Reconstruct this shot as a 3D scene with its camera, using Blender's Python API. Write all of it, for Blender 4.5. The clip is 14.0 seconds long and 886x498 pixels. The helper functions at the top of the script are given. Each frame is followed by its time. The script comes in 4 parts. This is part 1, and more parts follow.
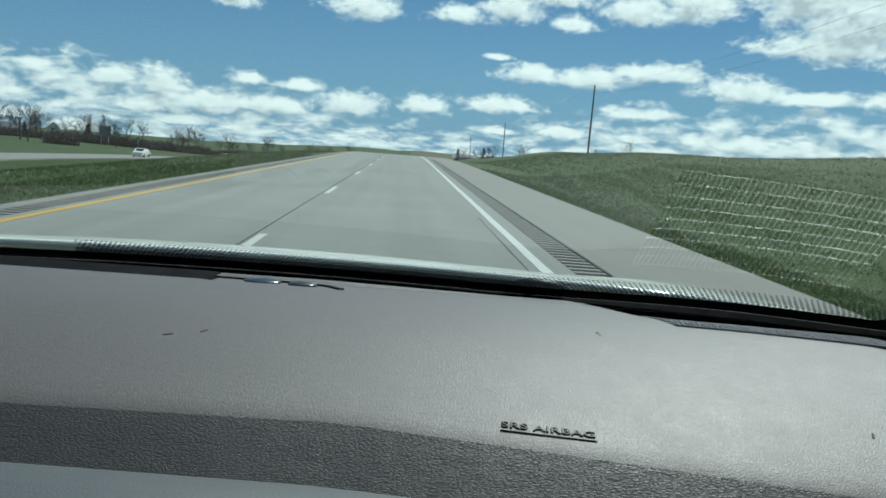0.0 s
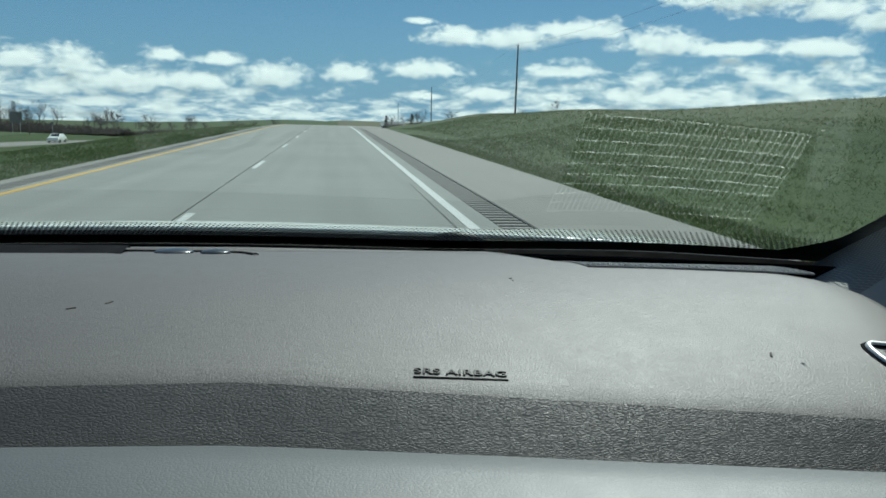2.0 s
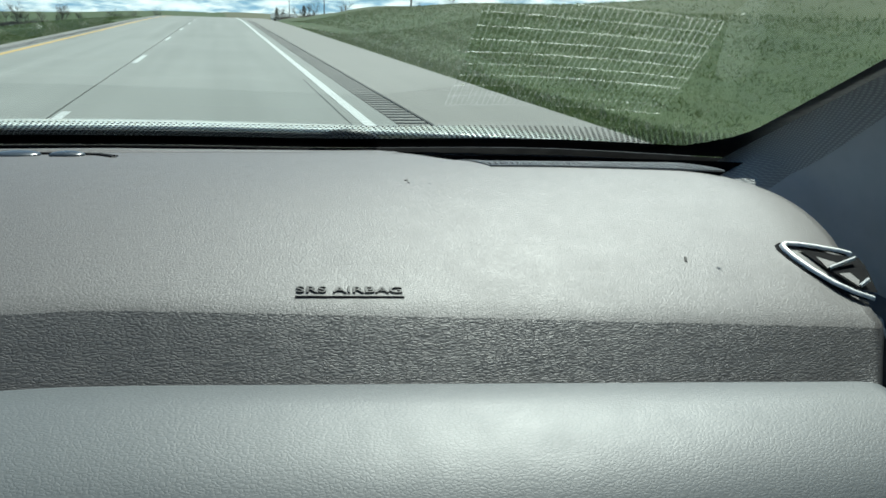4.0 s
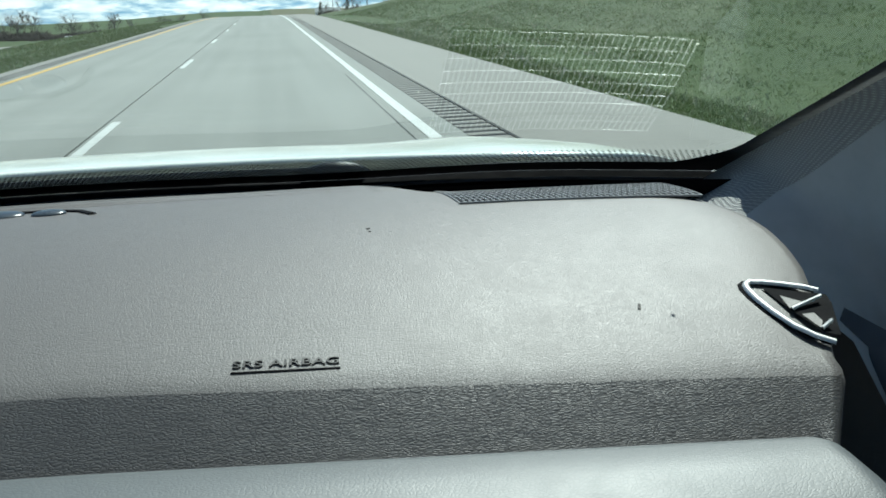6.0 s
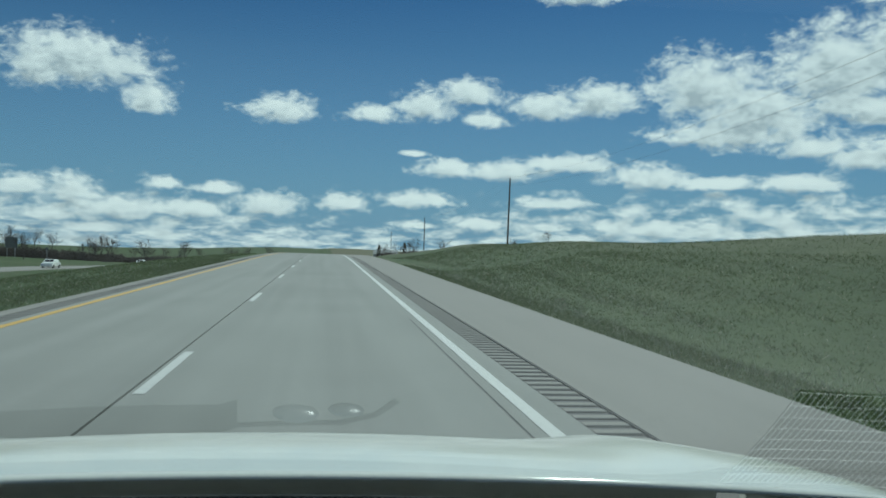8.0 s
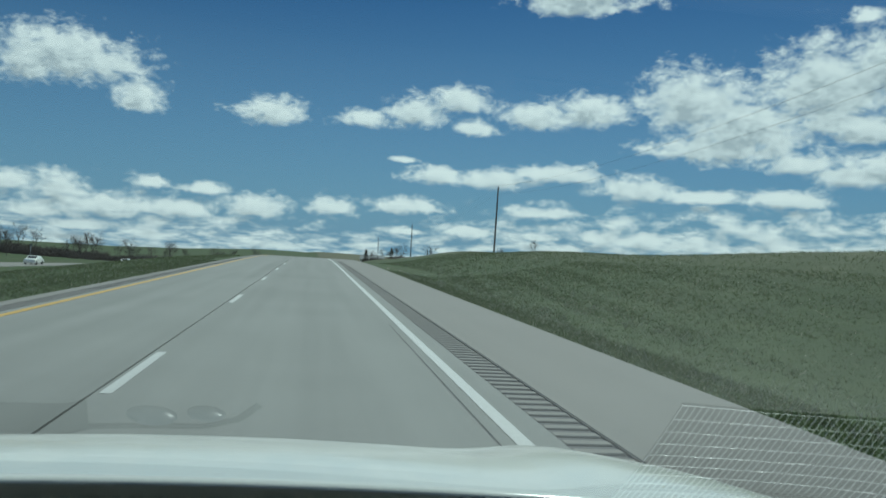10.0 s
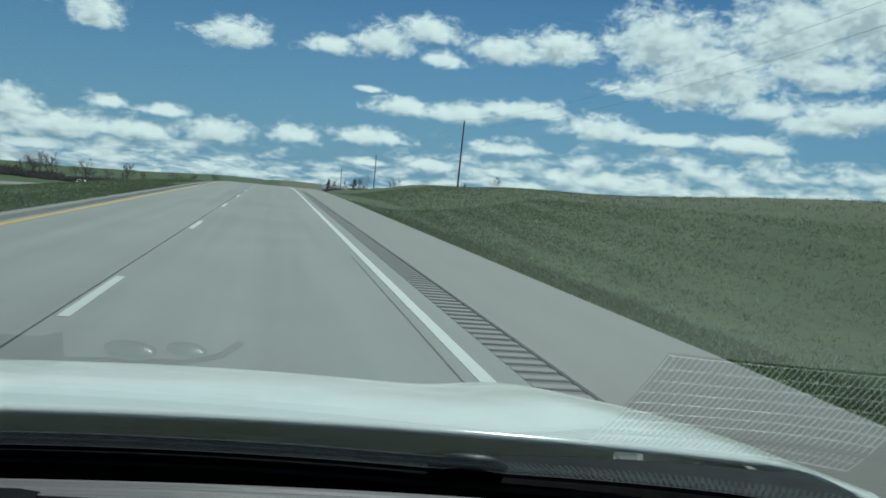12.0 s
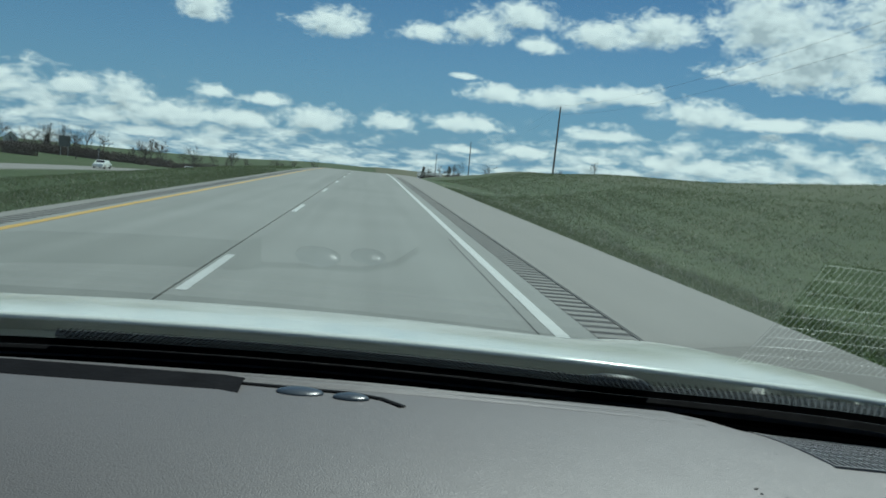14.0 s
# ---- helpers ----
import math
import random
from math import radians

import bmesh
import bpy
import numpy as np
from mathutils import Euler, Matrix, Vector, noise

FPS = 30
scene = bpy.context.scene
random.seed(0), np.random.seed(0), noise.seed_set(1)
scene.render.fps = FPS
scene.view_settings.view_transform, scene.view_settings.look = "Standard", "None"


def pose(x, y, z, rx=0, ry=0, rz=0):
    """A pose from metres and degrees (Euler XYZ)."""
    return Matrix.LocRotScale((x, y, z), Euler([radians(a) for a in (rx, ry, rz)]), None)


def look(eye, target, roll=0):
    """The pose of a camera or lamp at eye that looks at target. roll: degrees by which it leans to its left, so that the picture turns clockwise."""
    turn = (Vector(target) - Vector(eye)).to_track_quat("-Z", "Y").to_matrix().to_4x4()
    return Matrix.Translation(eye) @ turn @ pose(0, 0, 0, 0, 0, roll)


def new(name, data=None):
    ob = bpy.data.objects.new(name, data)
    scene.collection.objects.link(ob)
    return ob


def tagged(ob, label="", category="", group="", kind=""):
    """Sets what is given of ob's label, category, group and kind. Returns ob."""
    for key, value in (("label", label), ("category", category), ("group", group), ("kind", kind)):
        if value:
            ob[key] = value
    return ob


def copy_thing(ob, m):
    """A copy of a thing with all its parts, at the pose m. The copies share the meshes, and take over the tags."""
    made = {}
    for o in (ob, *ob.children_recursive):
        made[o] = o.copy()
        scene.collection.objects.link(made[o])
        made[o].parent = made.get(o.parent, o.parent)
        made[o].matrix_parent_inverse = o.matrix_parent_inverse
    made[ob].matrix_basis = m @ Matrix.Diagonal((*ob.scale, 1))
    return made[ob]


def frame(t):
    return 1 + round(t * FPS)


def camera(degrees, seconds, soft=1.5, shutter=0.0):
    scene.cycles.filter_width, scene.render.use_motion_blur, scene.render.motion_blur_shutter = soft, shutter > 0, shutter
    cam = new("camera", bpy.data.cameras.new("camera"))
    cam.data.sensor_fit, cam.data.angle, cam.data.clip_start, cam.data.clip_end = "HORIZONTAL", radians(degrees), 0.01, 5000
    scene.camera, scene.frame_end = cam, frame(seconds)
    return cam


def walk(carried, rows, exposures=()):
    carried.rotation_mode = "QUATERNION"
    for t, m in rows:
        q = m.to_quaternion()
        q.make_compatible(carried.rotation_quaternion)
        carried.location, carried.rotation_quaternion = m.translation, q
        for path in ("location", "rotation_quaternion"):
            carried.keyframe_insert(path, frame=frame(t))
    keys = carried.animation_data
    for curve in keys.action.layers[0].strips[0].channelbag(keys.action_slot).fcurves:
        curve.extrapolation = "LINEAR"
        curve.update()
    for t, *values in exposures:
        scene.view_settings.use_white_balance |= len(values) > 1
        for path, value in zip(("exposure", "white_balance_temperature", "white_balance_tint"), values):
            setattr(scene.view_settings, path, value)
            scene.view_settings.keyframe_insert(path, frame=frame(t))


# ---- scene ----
cam = camera(57.0, 14.0, soft=1.7)

# seconds, place, tilt, roll, heading
PATH = [
    (0.0, -0.057, -0.024, 1.374, 82.40, 4.54, -3.14),
    (0.5, -0.062, -0.034, 1.397, 84.52, 3.90, -4.67),
    (1.0, -0.063, -0.057, 1.403, 85.19, 1.88, -4.48),
    (1.5, -0.054, -0.072, 1.371, 84.42, 0.40, -3.79),
    (2.0, -0.030, -0.029, 1.361, 80.31, 1.47, -7.82),
    (2.5, 0.019, 0.055, 1.343, 75.50, 1.97, -13.13),
    (3.0, 0.040, 0.077, 1.352, 74.27, 2.27, -15.36),
    (3.5, -0.019, 0.054, 1.341, 73.84, 2.49, -15.67),
    (6.0, 0.083, 0.055, 1.403, 72.37, -1.81, -11.31),
    (6.5, 0.002, 0.018, 1.397, 76.30, -0.88, -9.44),
    (7.0, -0.029, 0.027, 1.420, 80.82, 0.86, -8.27),
    (7.5, -0.055, 0.088, 1.437, 86.14, 1.83, -7.97),
    (8.0, -0.200, 0.205, 1.500, 89.30, 2.05, -8.16),
    (10.5, -0.060, 0.240, 1.490, 90.10, 3.94, -8.79),
    (11.0, -0.065, 0.222, 1.478, 91.48, 4.59, -6.52),
    (11.5, -0.080, 0.215, 1.467, 88.88, 4.92, -3.40),
    (12.0, -0.100, 0.262, 1.500, 85.38, 5.68, -12.04),
    (12.5, -0.180, 0.260, 1.527, 83.70, 5.61, -15.26),
    (13.0, -0.148, 0.250, 1.472, 84.62, 6.79, -13.70),
    (13.5, -0.178, 0.197, 1.405, 84.88, 6.53, -10.03),
    (14.0, -0.178, 0.201, 1.425, 83.85, 5.71, -5.58),
]
EXPOSURES = [(0.0, 0.3, 5900, -6), (1.5, 0.28, 5900, -6), (2.0, 0.30, 5950, -6), (2.5, 0.66, 6050, -6), (3.5, 0.76, 6050, -6), (6.0, 0.84, 5950, -6), (6.5, 0.58, 5900, -6), (7.0, 0.38, 5850, -7), (7.5, 0.06, 5800, -7), (8.0, -0.02, 5800, -7), (10.5, -0.05, 5800, -7), (12.5, 0.08, 5800, -7), (14.0, 0.05, 5800, -7)]
walk(cam, [(t, pose(x, y, z, tilt, 0, heading) @ pose(0, 0, 0, 0, 0, roll)) for t, x, y, z, tilt, roll, heading in PATH], EXPOSURES)

# ---- light ----
SUN_AZ, SUN_EL = radians(31), radians(54)       # clockwise from straight ahead, above the horizon
sun_way = Vector((math.sin(SUN_AZ) * math.cos(SUN_EL), math.cos(SUN_AZ) * math.cos(SUN_EL), math.sin(SUN_EL)))
sun = new("sun", bpy.data.lights.new("sun", "SUN"))
sun.data.energy, sun.data.angle, sun.data.color = 4.15, radians(0.53), (1.0, 0.955, 0.89)
sun.matrix_world = look(sun_way * 60, (0, 0, 0))


class Nodes:
    """Short hand for wiring a node tree."""
    def __init__(self, tree):
        self.tree = tree
        tree.nodes.clear()

    def add(self, kind, **props):
        n = self.tree.nodes.new(kind)
        for k, v in props.items():
            setattr(n, k, v)
        return n

    def put(self, socket, value):
        if isinstance(value, bpy.types.NodeSocket):
            self.tree.links.new(value, socket)
        elif value is not None:
            socket.default_value = value

    def math(self, op, a, b=None, c=None, clamp=False):
        n = self.add("ShaderNodeMath", operation=op, use_clamp=clamp)
        for s, v in zip(n.inputs, (a, b, c)):
            self.put(s, v)
        return n.outputs[0]

    def vec(self, op, a, b=None, out=0):
        n = self.add("ShaderNodeVectorMath", operation=op)
        self.put(n.inputs[0], a)
        self.put(n.inputs[1], b)
        return n.outputs[out]

    def ramp(self, fac, stops):
        n = self.add("ShaderNodeValToRGB")
        e = n.color_ramp.elements
        while len(e) < len(stops):
            e.new(0.5)
        for el, (p, col) in zip(e, stops):
            el.position = p
            el.color = (*col, 1) if len(col) == 3 else col
        self.put(n.inputs[0], fac)
        return n.outputs[0]

    def mix(self, fac, a, b, mode="MIX"):
        n = self.add("ShaderNodeMix", data_type="RGBA", blend_type=mode)
        self.put(n.inputs[0], fac)
        for s, v in ((n.inputs[6], a), (n.inputs[7], b)):
            self.put(s, (*v, 1) if isinstance(v, tuple) and len(v) == 3 else v)
        return n.outputs[2]

    def noise(self, vector, scale, detail=4, rough=0.55, dist=0.0):
        n = self.add("ShaderNodeTexNoise")
        self.put(n.inputs["Vector"], vector)
        n.inputs["Scale"].default_value = scale
        n.inputs["Detail"].default_value = detail
        n.inputs["Roughness"].default_value = rough
        n.inputs["Distortion"].default_value = dist
        return n.outputs["Fac"]

    def map(self, v, a, b, c=0.0, d=1.0, smooth=False):
        n = self.add("ShaderNodeMapRange", interpolation_type="SMOOTHSTEP" if smooth else "LINEAR", clamp=True)
        for s, x in zip(n.inputs, (v, a, b, c, d)):
            self.put(s, x)
        return n.outputs[0]


# fair-weather clouds: azimuth, elevation, half width and half height in degrees
CLOUDS = [
    (-16.3, 10.6, 4.7, 1.85), (-18.6, 10.0, 2.2, 1.4), (-12.0, 8.8, 1.5, 1.19), (-3.3, 8.5, 2.6, 0.99), (3.1, 8.5, 1.8, 0.67), (6.6, 9.2, 2.2, 1.19),
    (9.7, 10.3, 2.2, 0.95), (10.8, 8.4, 1.6, 0.63), (15.1, 9.4, 2.6, 1.03), (18.6, 9.8, 2.8, 1.19), (25.5, 10.7, 3.8, 2.30), (29.0, 9.1, 4.8, 2.38),
    (33.8, 11.6, 4.6, 2.98), (37.8, 12.7, 4.4, 2.78), (27.3, 7.6, 5.0, 1.11), (32.2, 6.7, 2.9, 0.79), (36.1, 8.6, 2.4, 0.71), (35.8, 6.2, 2.8, 1.03), (8.3, 4.9, 2.4, 0.67),
    (12.3, 4.9, 3.0, 0.79), (16.9, 5.5, 3.8, 0.67), (22.0, 4.7, 2.9, 0.95), (15.8, 2.7, 3.0, 0.48), (26.8, 4.3, 2.7, 0.52), (31.7, 4.4, 3.4, 0.67), (6.3, 2.7, 2.7, 0.67),
    (1.0, 2.3, 1.7, 0.71), (-4.0, 2.0, 2.4, 0.91), (-10.9, 3.1, 1.3, 0.48), (-7.4, 2.9, 1.9, 0.44), (-9.0, 1.5, 2.5, 0.79), (-13.7, 1.4, 4.0, 0.71), (-19.0, 2.5, 1.7, 0.79),
    (-16.4, 2.4, 1.7, 0.95), (5.9, 5.9, 1.0, 0.24), (17.1, 17.0, 3.7, 1.03), (35.6, 15.7, 1.0, 0.48), (10.9, 1.2, 2.4, 0.52), (15.5, 1.0, 1.4, 0.32), (19.6, 1.2, 2.0, 0.48), (23.0, 1.4, 1.4, 0.40), (-2.3, -0.6, 1.6, 0.44), (6.2, 0.9, 1.4, 0.28),
    (-15.0, 0.0, 2.8, 0.40), (-17.9, 0.7, 2.4, 0.48), (12.1, 18.6, 2.5, 0.63), (18.2, 17.9, 4.8, 1.59), (22.8, 18.7, 1.6, 0.71), (-11.9, 8.2, 1.4, 0.71),
    (35.3, 9.2, 4.4, 1.03), (37.8, 6.7, 3.6, 1.03), (39.1, 12.0, 4.8, 2.38),
]


def cloud_field():
    """Azimuth and elevation in degrees in, cloud thickness out."""
    g = bpy.data.node_groups.new("cloud_field", "ShaderNodeTree")
    g.interface.new_socket("Vector", in_out="INPUT", socket_type="NodeSocketVector")
    g.interface.new_socket("Value", in_out="OUTPUT", socket_type="NodeSocketFloat")
    n = Nodes(g)
    gi, go = n.add("NodeGroupInput"), n.add("NodeGroupOutput")
    v = gi.outputs[0]
    best = None
    for az, el, w, h in CLOUDS:
        d = n.vec("MULTIPLY", n.vec("SUBTRACT", v, (az, el - 0.15 * h, 0)), (1 / w, 0.9 / h, 0))
        r = n.vec("LENGTH", n.vec("MAXIMUM", d, n.vec("MULTIPLY", d, (-1, -1.5, 0))), out=1)
        best = r if best is None else n.math("SMOOTH_MIN", best, r, 0.25)
    puff = n.math("SUBTRACT", 1.06, best)
    stretched = n.vec("MULTIPLY", v, (0.62, 1.0, 1.0))
    coarse = n.noise(stretched, 1.0, 5, 0.55, 0.35)
    lift = n.math("MULTIPLY", n.math("SUBTRACT", coarse, 0.50), 1.8)
    curl = n.math("MULTIPLY", n.math("SUBTRACT", n.noise(stretched, 3.0, 3, 0.55, 0.6), 0.5), 0.8)
    shaped = n.math("ADD", n.math("ADD", puff, lift), curl)
    # the flat far layer near the horizon, seen edge on
    x, y, z = (n.add("ShaderNodeSeparateXYZ"),) * 3
    n.put(x.inputs[0], v)
    el = n.math("ADD", x.outputs[1], 1.2)
    k = n.math("DIVIDE", 1.0, n.math("ADD", n.math("MAXIMUM", el, -1.5), 2.4))
    flat = n.add("ShaderNodeCombineXYZ")
    n.put(flat.inputs[0], n.math("MULTIPLY", x.outputs[0], 0.42))
    n.put(flat.inputs[1], n.math("SUBTRACT", n.math("MULTIPLY", k, 13.0), n.math("MULTIPLY", el, 0.55)))
    far = n.noise(flat.outputs[0], 0.95, 7, 0.6, 0.2)
    side = n.map(n.math("ABSOLUTE", n.math("SUBTRACT", x.outputs[0], 2.0)), 4.0, 26.0, 0.0, 3.2)
    cover = n.map(n.math("SUBTRACT", el, side), 0.3, 4.6, 0.58, 0.33)
    layer = n.math("MULTIPLY", n.math("SUBTRACT", far, n.math("SUBTRACT", 1.0, cover)), 3.2)
    layer = n.math("SUBTRACT", layer, n.map(el, 4.8, 9.0, 0.0, 3.0))
    # beyond the view the sky stays half clouded in the same way
    away = n.math("SUBTRACT", n.noise(n.vec("MULTIPLY", v, (0.09, 0.2, 0)), 0.9, 5, 0.6), 0.56)
    gate = n.map(n.math("MAXIMUM", n.math("SUBTRACT", n.math("ABSOLUTE", x.outputs[0]), 44.0), n.math("SUBTRACT", el, 24.0)), 0.0, 12.0, -1.0, 0.0)
    away = n.math("ADD", n.math("MULTIPLY", away, 4.0), gate)
    n.put(go.inputs[0], n.math("MAXIMUM", n.math("MAXIMUM", shaped, layer), away))
    return g


def build_world():
    world = bpy.data.worlds.new("sky")
    world.use_nodes = True
    scene.world = world
    n = Nodes(world.node_tree)
    sky = n.add("ShaderNodeTexSky", sky_type="NISHITA", sun_disc=False, sun_elevation=SUN_EL, sun_rotation=SUN_AZ,
                altitude=250, air_density=1.0, dust_density=0.9, ozone_density=1.6)
    way = n.add("ShaderNodeTexCoord").outputs["Generated"]
    s = n.add("ShaderNodeSeparateXYZ")
    n.put(s.inputs[0], way)
    deg = 57.2958
    az = n.math("MULTIPLY", n.math("ARCTAN2", s.outputs[0], s.outputs[1]), deg)
    el = n.math("MULTIPLY", n.math("ARCSINE", s.outputs[2]), deg)
    c = n.add("ShaderNodeCombineXYZ")
    n.put(c.inputs[0], az)
    n.put(c.inputs[1], el)
    field = cloud_field()

    def thick(v):
        g = n.add("ShaderNodeGroup")
        g.node_tree = field
        n.put(g.inputs[0], v)
        return g.outputs[0]
    here = thick(c.outputs[0])
    above = thick(n.vec("ADD", c.outputs[0], (0.35, 0.75, 0)))
    cover = n.map(here, -0.22, 0.62, 0.0, 1.0, True)
    billow = n.noise(n.vec("MULTIPLY", c.outputs[0], (0.8, 1.1, 1)), 1.7, 4, 0.6)
    thickness = n.math("ADD", n.math("MULTIPLY", above, 1.0), n.math("MULTIPLY", here, -0.05))
    shade = n.map(n.math("ADD", thickness, n.math("MULTIPLY", n.math("SUBTRACT", billow, 0.5), 1.1)), -0.20, 1.0, 0.0, 1.0)
    body = n.ramp(shade, [(0.0, (1.0, 1.0, 0.99)), (0.35, (0.90, 0.915, 0.92)), (0.7, (0.74, 0.77, 0.79)), (1.0, (0.52, 0.56, 0.60))])
    lit = n.vec("MULTIPLY", body, (CLOUD_GAIN,) * 3)
    blue = n.mix(1.0, sky.outputs[0], SKY_TINT, "MULTIPLY")
    haze = n.map(el, -1.0, 17.0, 0.72, 0.0)
    base = n.mix(haze, blue, (HAZE * 0.52, HAZE * 0.86, HAZE * 1.24))
    bg = n.add("ShaderNodeBackground")
    n.put(bg.inputs[0], n.mix(n.math("MULTIPLY", cover, 0.95), base, lit))
    bg.inputs[1].default_value = 0.1
    out = n.add("ShaderNodeOutputWorld")
    n.put(out.inputs[0], bg.outputs[0])


CLOUD_GAIN, HAZE, SKY_TINT = 8.6, 4.6, (0.155, 0.278, 0.425)
build_world()


# ---- materials ----
def material(name, build):
    m = bpy.data.materials.new(name)
    m.use_nodes = True
    n = Nodes(m.node_tree)
    n.put(n.add("ShaderNodeOutputMaterial").inputs[0], build(n))
    return m


def surface(n, color, rough=0.6, metal=0.0, bump=None, strength=0.3, distance=0.01, spec=0.5, coat=0.0):
    b = n.add("ShaderNodeBsdfPrincipled")
    n.put(b.inputs["Base Color"], (*color, 1) if isinstance(color, tuple) and len(color) == 3 else color)
    n.put(b.inputs["Roughness"], rough)
    n.put(b.inputs["Metallic"], metal)
    n.put(b.inputs["Specular IOR Level"], spec)
    n.put(b.inputs["Coat Weight"], coat)
    if bump is not None:
        k = n.add("ShaderNodeBump")
        k.inputs["Strength"].default_value, k.inputs["Distance"].default_value = strength, distance
        n.put(k.inputs["Height"], bump)
        n.put(b.inputs["Normal"], k.outputs[0])
    return b.outputs[0]


def at(n, scale=(1, 1, 1)):
    return n.vec("MULTIPLY", n.add("ShaderNodeNewGeometry").outputs["Position"], scale)


def plain(name, color, rough=0.6, metal=0.0, vary=0.12, scale=9.0, **k):
    def build(n):
        p = at(n)
        f = n.noise(p, scale, 5)
        dark, light = tuple(c * (1 - vary) for c in color), tuple(min(1, c * (1 + vary)) for c in color)
        return surface(n, n.mix(f, dark, light), n.map(n.noise(p, scale * 3, 3), 0.2, 0.8, rough * 0.85, min(1, rough * 1.15)), metal, n.noise(p, scale * 14, 3), 0.15, 0.004, **k)
    return material(name, build)


def leather(name, color, rough, dents=1.0, grain=(1.0, 1.5, 1.9), cells=300, crack=0.35):
    def build(n):
        p = at(n)
        warp = n.add("ShaderNodeTexNoise")
        n.put(warp.inputs["Vector"], p)
        warp.inputs["Scale"].default_value = 60
        q = n.vec("ADD", n.vec("MULTIPLY", p, grain), n.vec("MULTIPLY", warp.outputs["Color"], (0.006, 0.006, 0.006)))
        vor = n.add("ShaderNodeTexVoronoi", feature="DISTANCE_TO_EDGE")
        n.put(vor.inputs["Vector"], q)
        vor.inputs["Scale"].default_value = cells
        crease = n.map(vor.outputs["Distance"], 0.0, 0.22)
        fold = n.noise(n.vec("MULTIPLY", p, (0.45, 1.2, 1.5)), 130, 3, 0.5, 0.6)
        height = n.math("ADD", n.math("MULTIPLY", crease, 0.7), n.math("MULTIPLY", fold, 0.9))
        dust = n.noise(p, 5, 6, 0.65)
        col = n.mix(n.map(dust, 0.3, 0.75), tuple(c * 0.95 for c in color), tuple(c * 1.05 for c in color))
        # shade down in the grain's creases painted into the colour; crack sets how strong
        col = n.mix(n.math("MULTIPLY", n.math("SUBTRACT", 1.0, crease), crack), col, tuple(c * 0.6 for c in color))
        return surface(n, col, n.map(n.noise(p, 30, 4), 0.3, 0.7, rough - 0.02, rough + 0.02), 0.0, height, 0.36 * dents, 0.0008, 0.85)
    return material(name, build)


def grass_build(n):
    p = at(n)
    big, mid, fine = n.noise(p, 0.035, 5, 0.6), n.noise(n.vec("MULTIPLY", p, (1, 0.5, 1)), 0.45, 6, 0.65), n.noise(p, 9.0, 5, 0.7)
    green = n.ramp(mid, [(0.25, (0.040, 0.060, 0.022)), (0.5, (0.056, 0.082, 0.030)), (0.75, (0.080, 0.106, 0.042))])
    dry = n.mix(fine, (0.10, 0.083, 0.055), (0.19, 0.165, 0.11))
    x = n.add("ShaderNodeSeparateXYZ")
    n.put(x.inputs[0], p)
    tilled = n.map(n.math("ADD", x.outputs[0], n.math("MULTIPLY", mid, 8.0)), 21.0, 33.0, 0.0, 0.62)
    col = n.mix(n.math("ADD", n.map(n.math("ADD", n.math("MULTIPLY", big, 0.55), n.math("MULTIPLY", fine, 0.45)), 0.50, 0.68, 0.0, 0.5), tilled, clamp=True), green, dry)
    col = n.mix(n.map(fine, 0.35, 0.75, 0.0, 0.28), col, (0.040, 0.062, 0.020))
    return surface(n, col, 0.9, 0, n.math("ADD", fine, n.noise(p, 2.2, 4)), 0.6, 0.07, 0.2)


def concrete(name, color, worn):
    def build(n):
        p = at(n)
        lane = n.noise(n.vec("MULTIPLY", p, (1.4, 0.03, 1)), 1.1, 4, 0.6)
        blot = n.noise(p, 0.22, 5, 0.6)
        grit = n.noise(p, 70, 3, 0.75)
        pits = n.map(n.noise(p, 26, 2, 0.5), 0.62, 0.75)
        f = n.math("ADD", n.math("MULTIPLY", lane, 0.6), n.math("MULTIPLY", blot, 0.4))
        col = n.mix(n.map(f, 0.3, 0.7), tuple(c * (1 - worn) for c in color), tuple(c * (1 + worn) for c in color))
        col = n.mix(n.map(grit, 0.3, 0.8, 0.0, 0.4), col, tuple(c * 0.55 for c in color))
        col = n.mix(n.math("MULTIPLY", pits, 0.35), col, tuple(c * 0.45 for c in color))
        return surface(n, col, 0.88, 0, grit, 0.35, 0.004, 0.3)
    return material(name, build)


def paint_mark(name, color):
    def build(n):
        p = at(n)
        wear = n.map(n.noise(p, 14, 6, 0.75), 0.56, 0.72, 0.0, 0.8)
        return surface(n, n.mix(wear, color, (0.30, 0.30, 0.28)), 0.6, 0, n.noise(p, 60, 3), 0.2, 0.003)
    return material(name, build)


def glass_build(n):
    t, g, m = n.add("ShaderNodeBsdfTransparent"), n.add("ShaderNodeBsdfGlossy"), n.add("ShaderNodeMixShader")
    t.inputs[0].default_value = (0.90, 0.955, 0.935, 1)
    g.inputs["Color"].default_value, g.inputs["Roughness"].default_value = (0.95, 1.0, 1.0, 1), 0.015
    f = n.add("ShaderNodeFresnel")
    f.inputs[0].default_value = 1.5
    n.put(m.inputs[0], f.outputs[0])
    n.put(m.inputs[1], t.outputs[0])
    n.put(m.inputs[2], g.outputs[0])
    return m.outputs[0]


def bark(name, color):
    def build(n):
        p = at(n)
        o = n.add("ShaderNodeObjectInfo").outputs["Random"]
        c = n.mix(n.noise(p, 2.5, 5), tuple(v * 0.6 for v in color), tuple(v * 1.35 for v in color))
        return surface(n, n.mix(n.math("MULTIPLY", o, 0.35), c, (0.09, 0.075, 0.06)), 0.95, 0, n.noise(p, 9, 4), 0.5, 0.05, 0.2)
    return material(name, build)


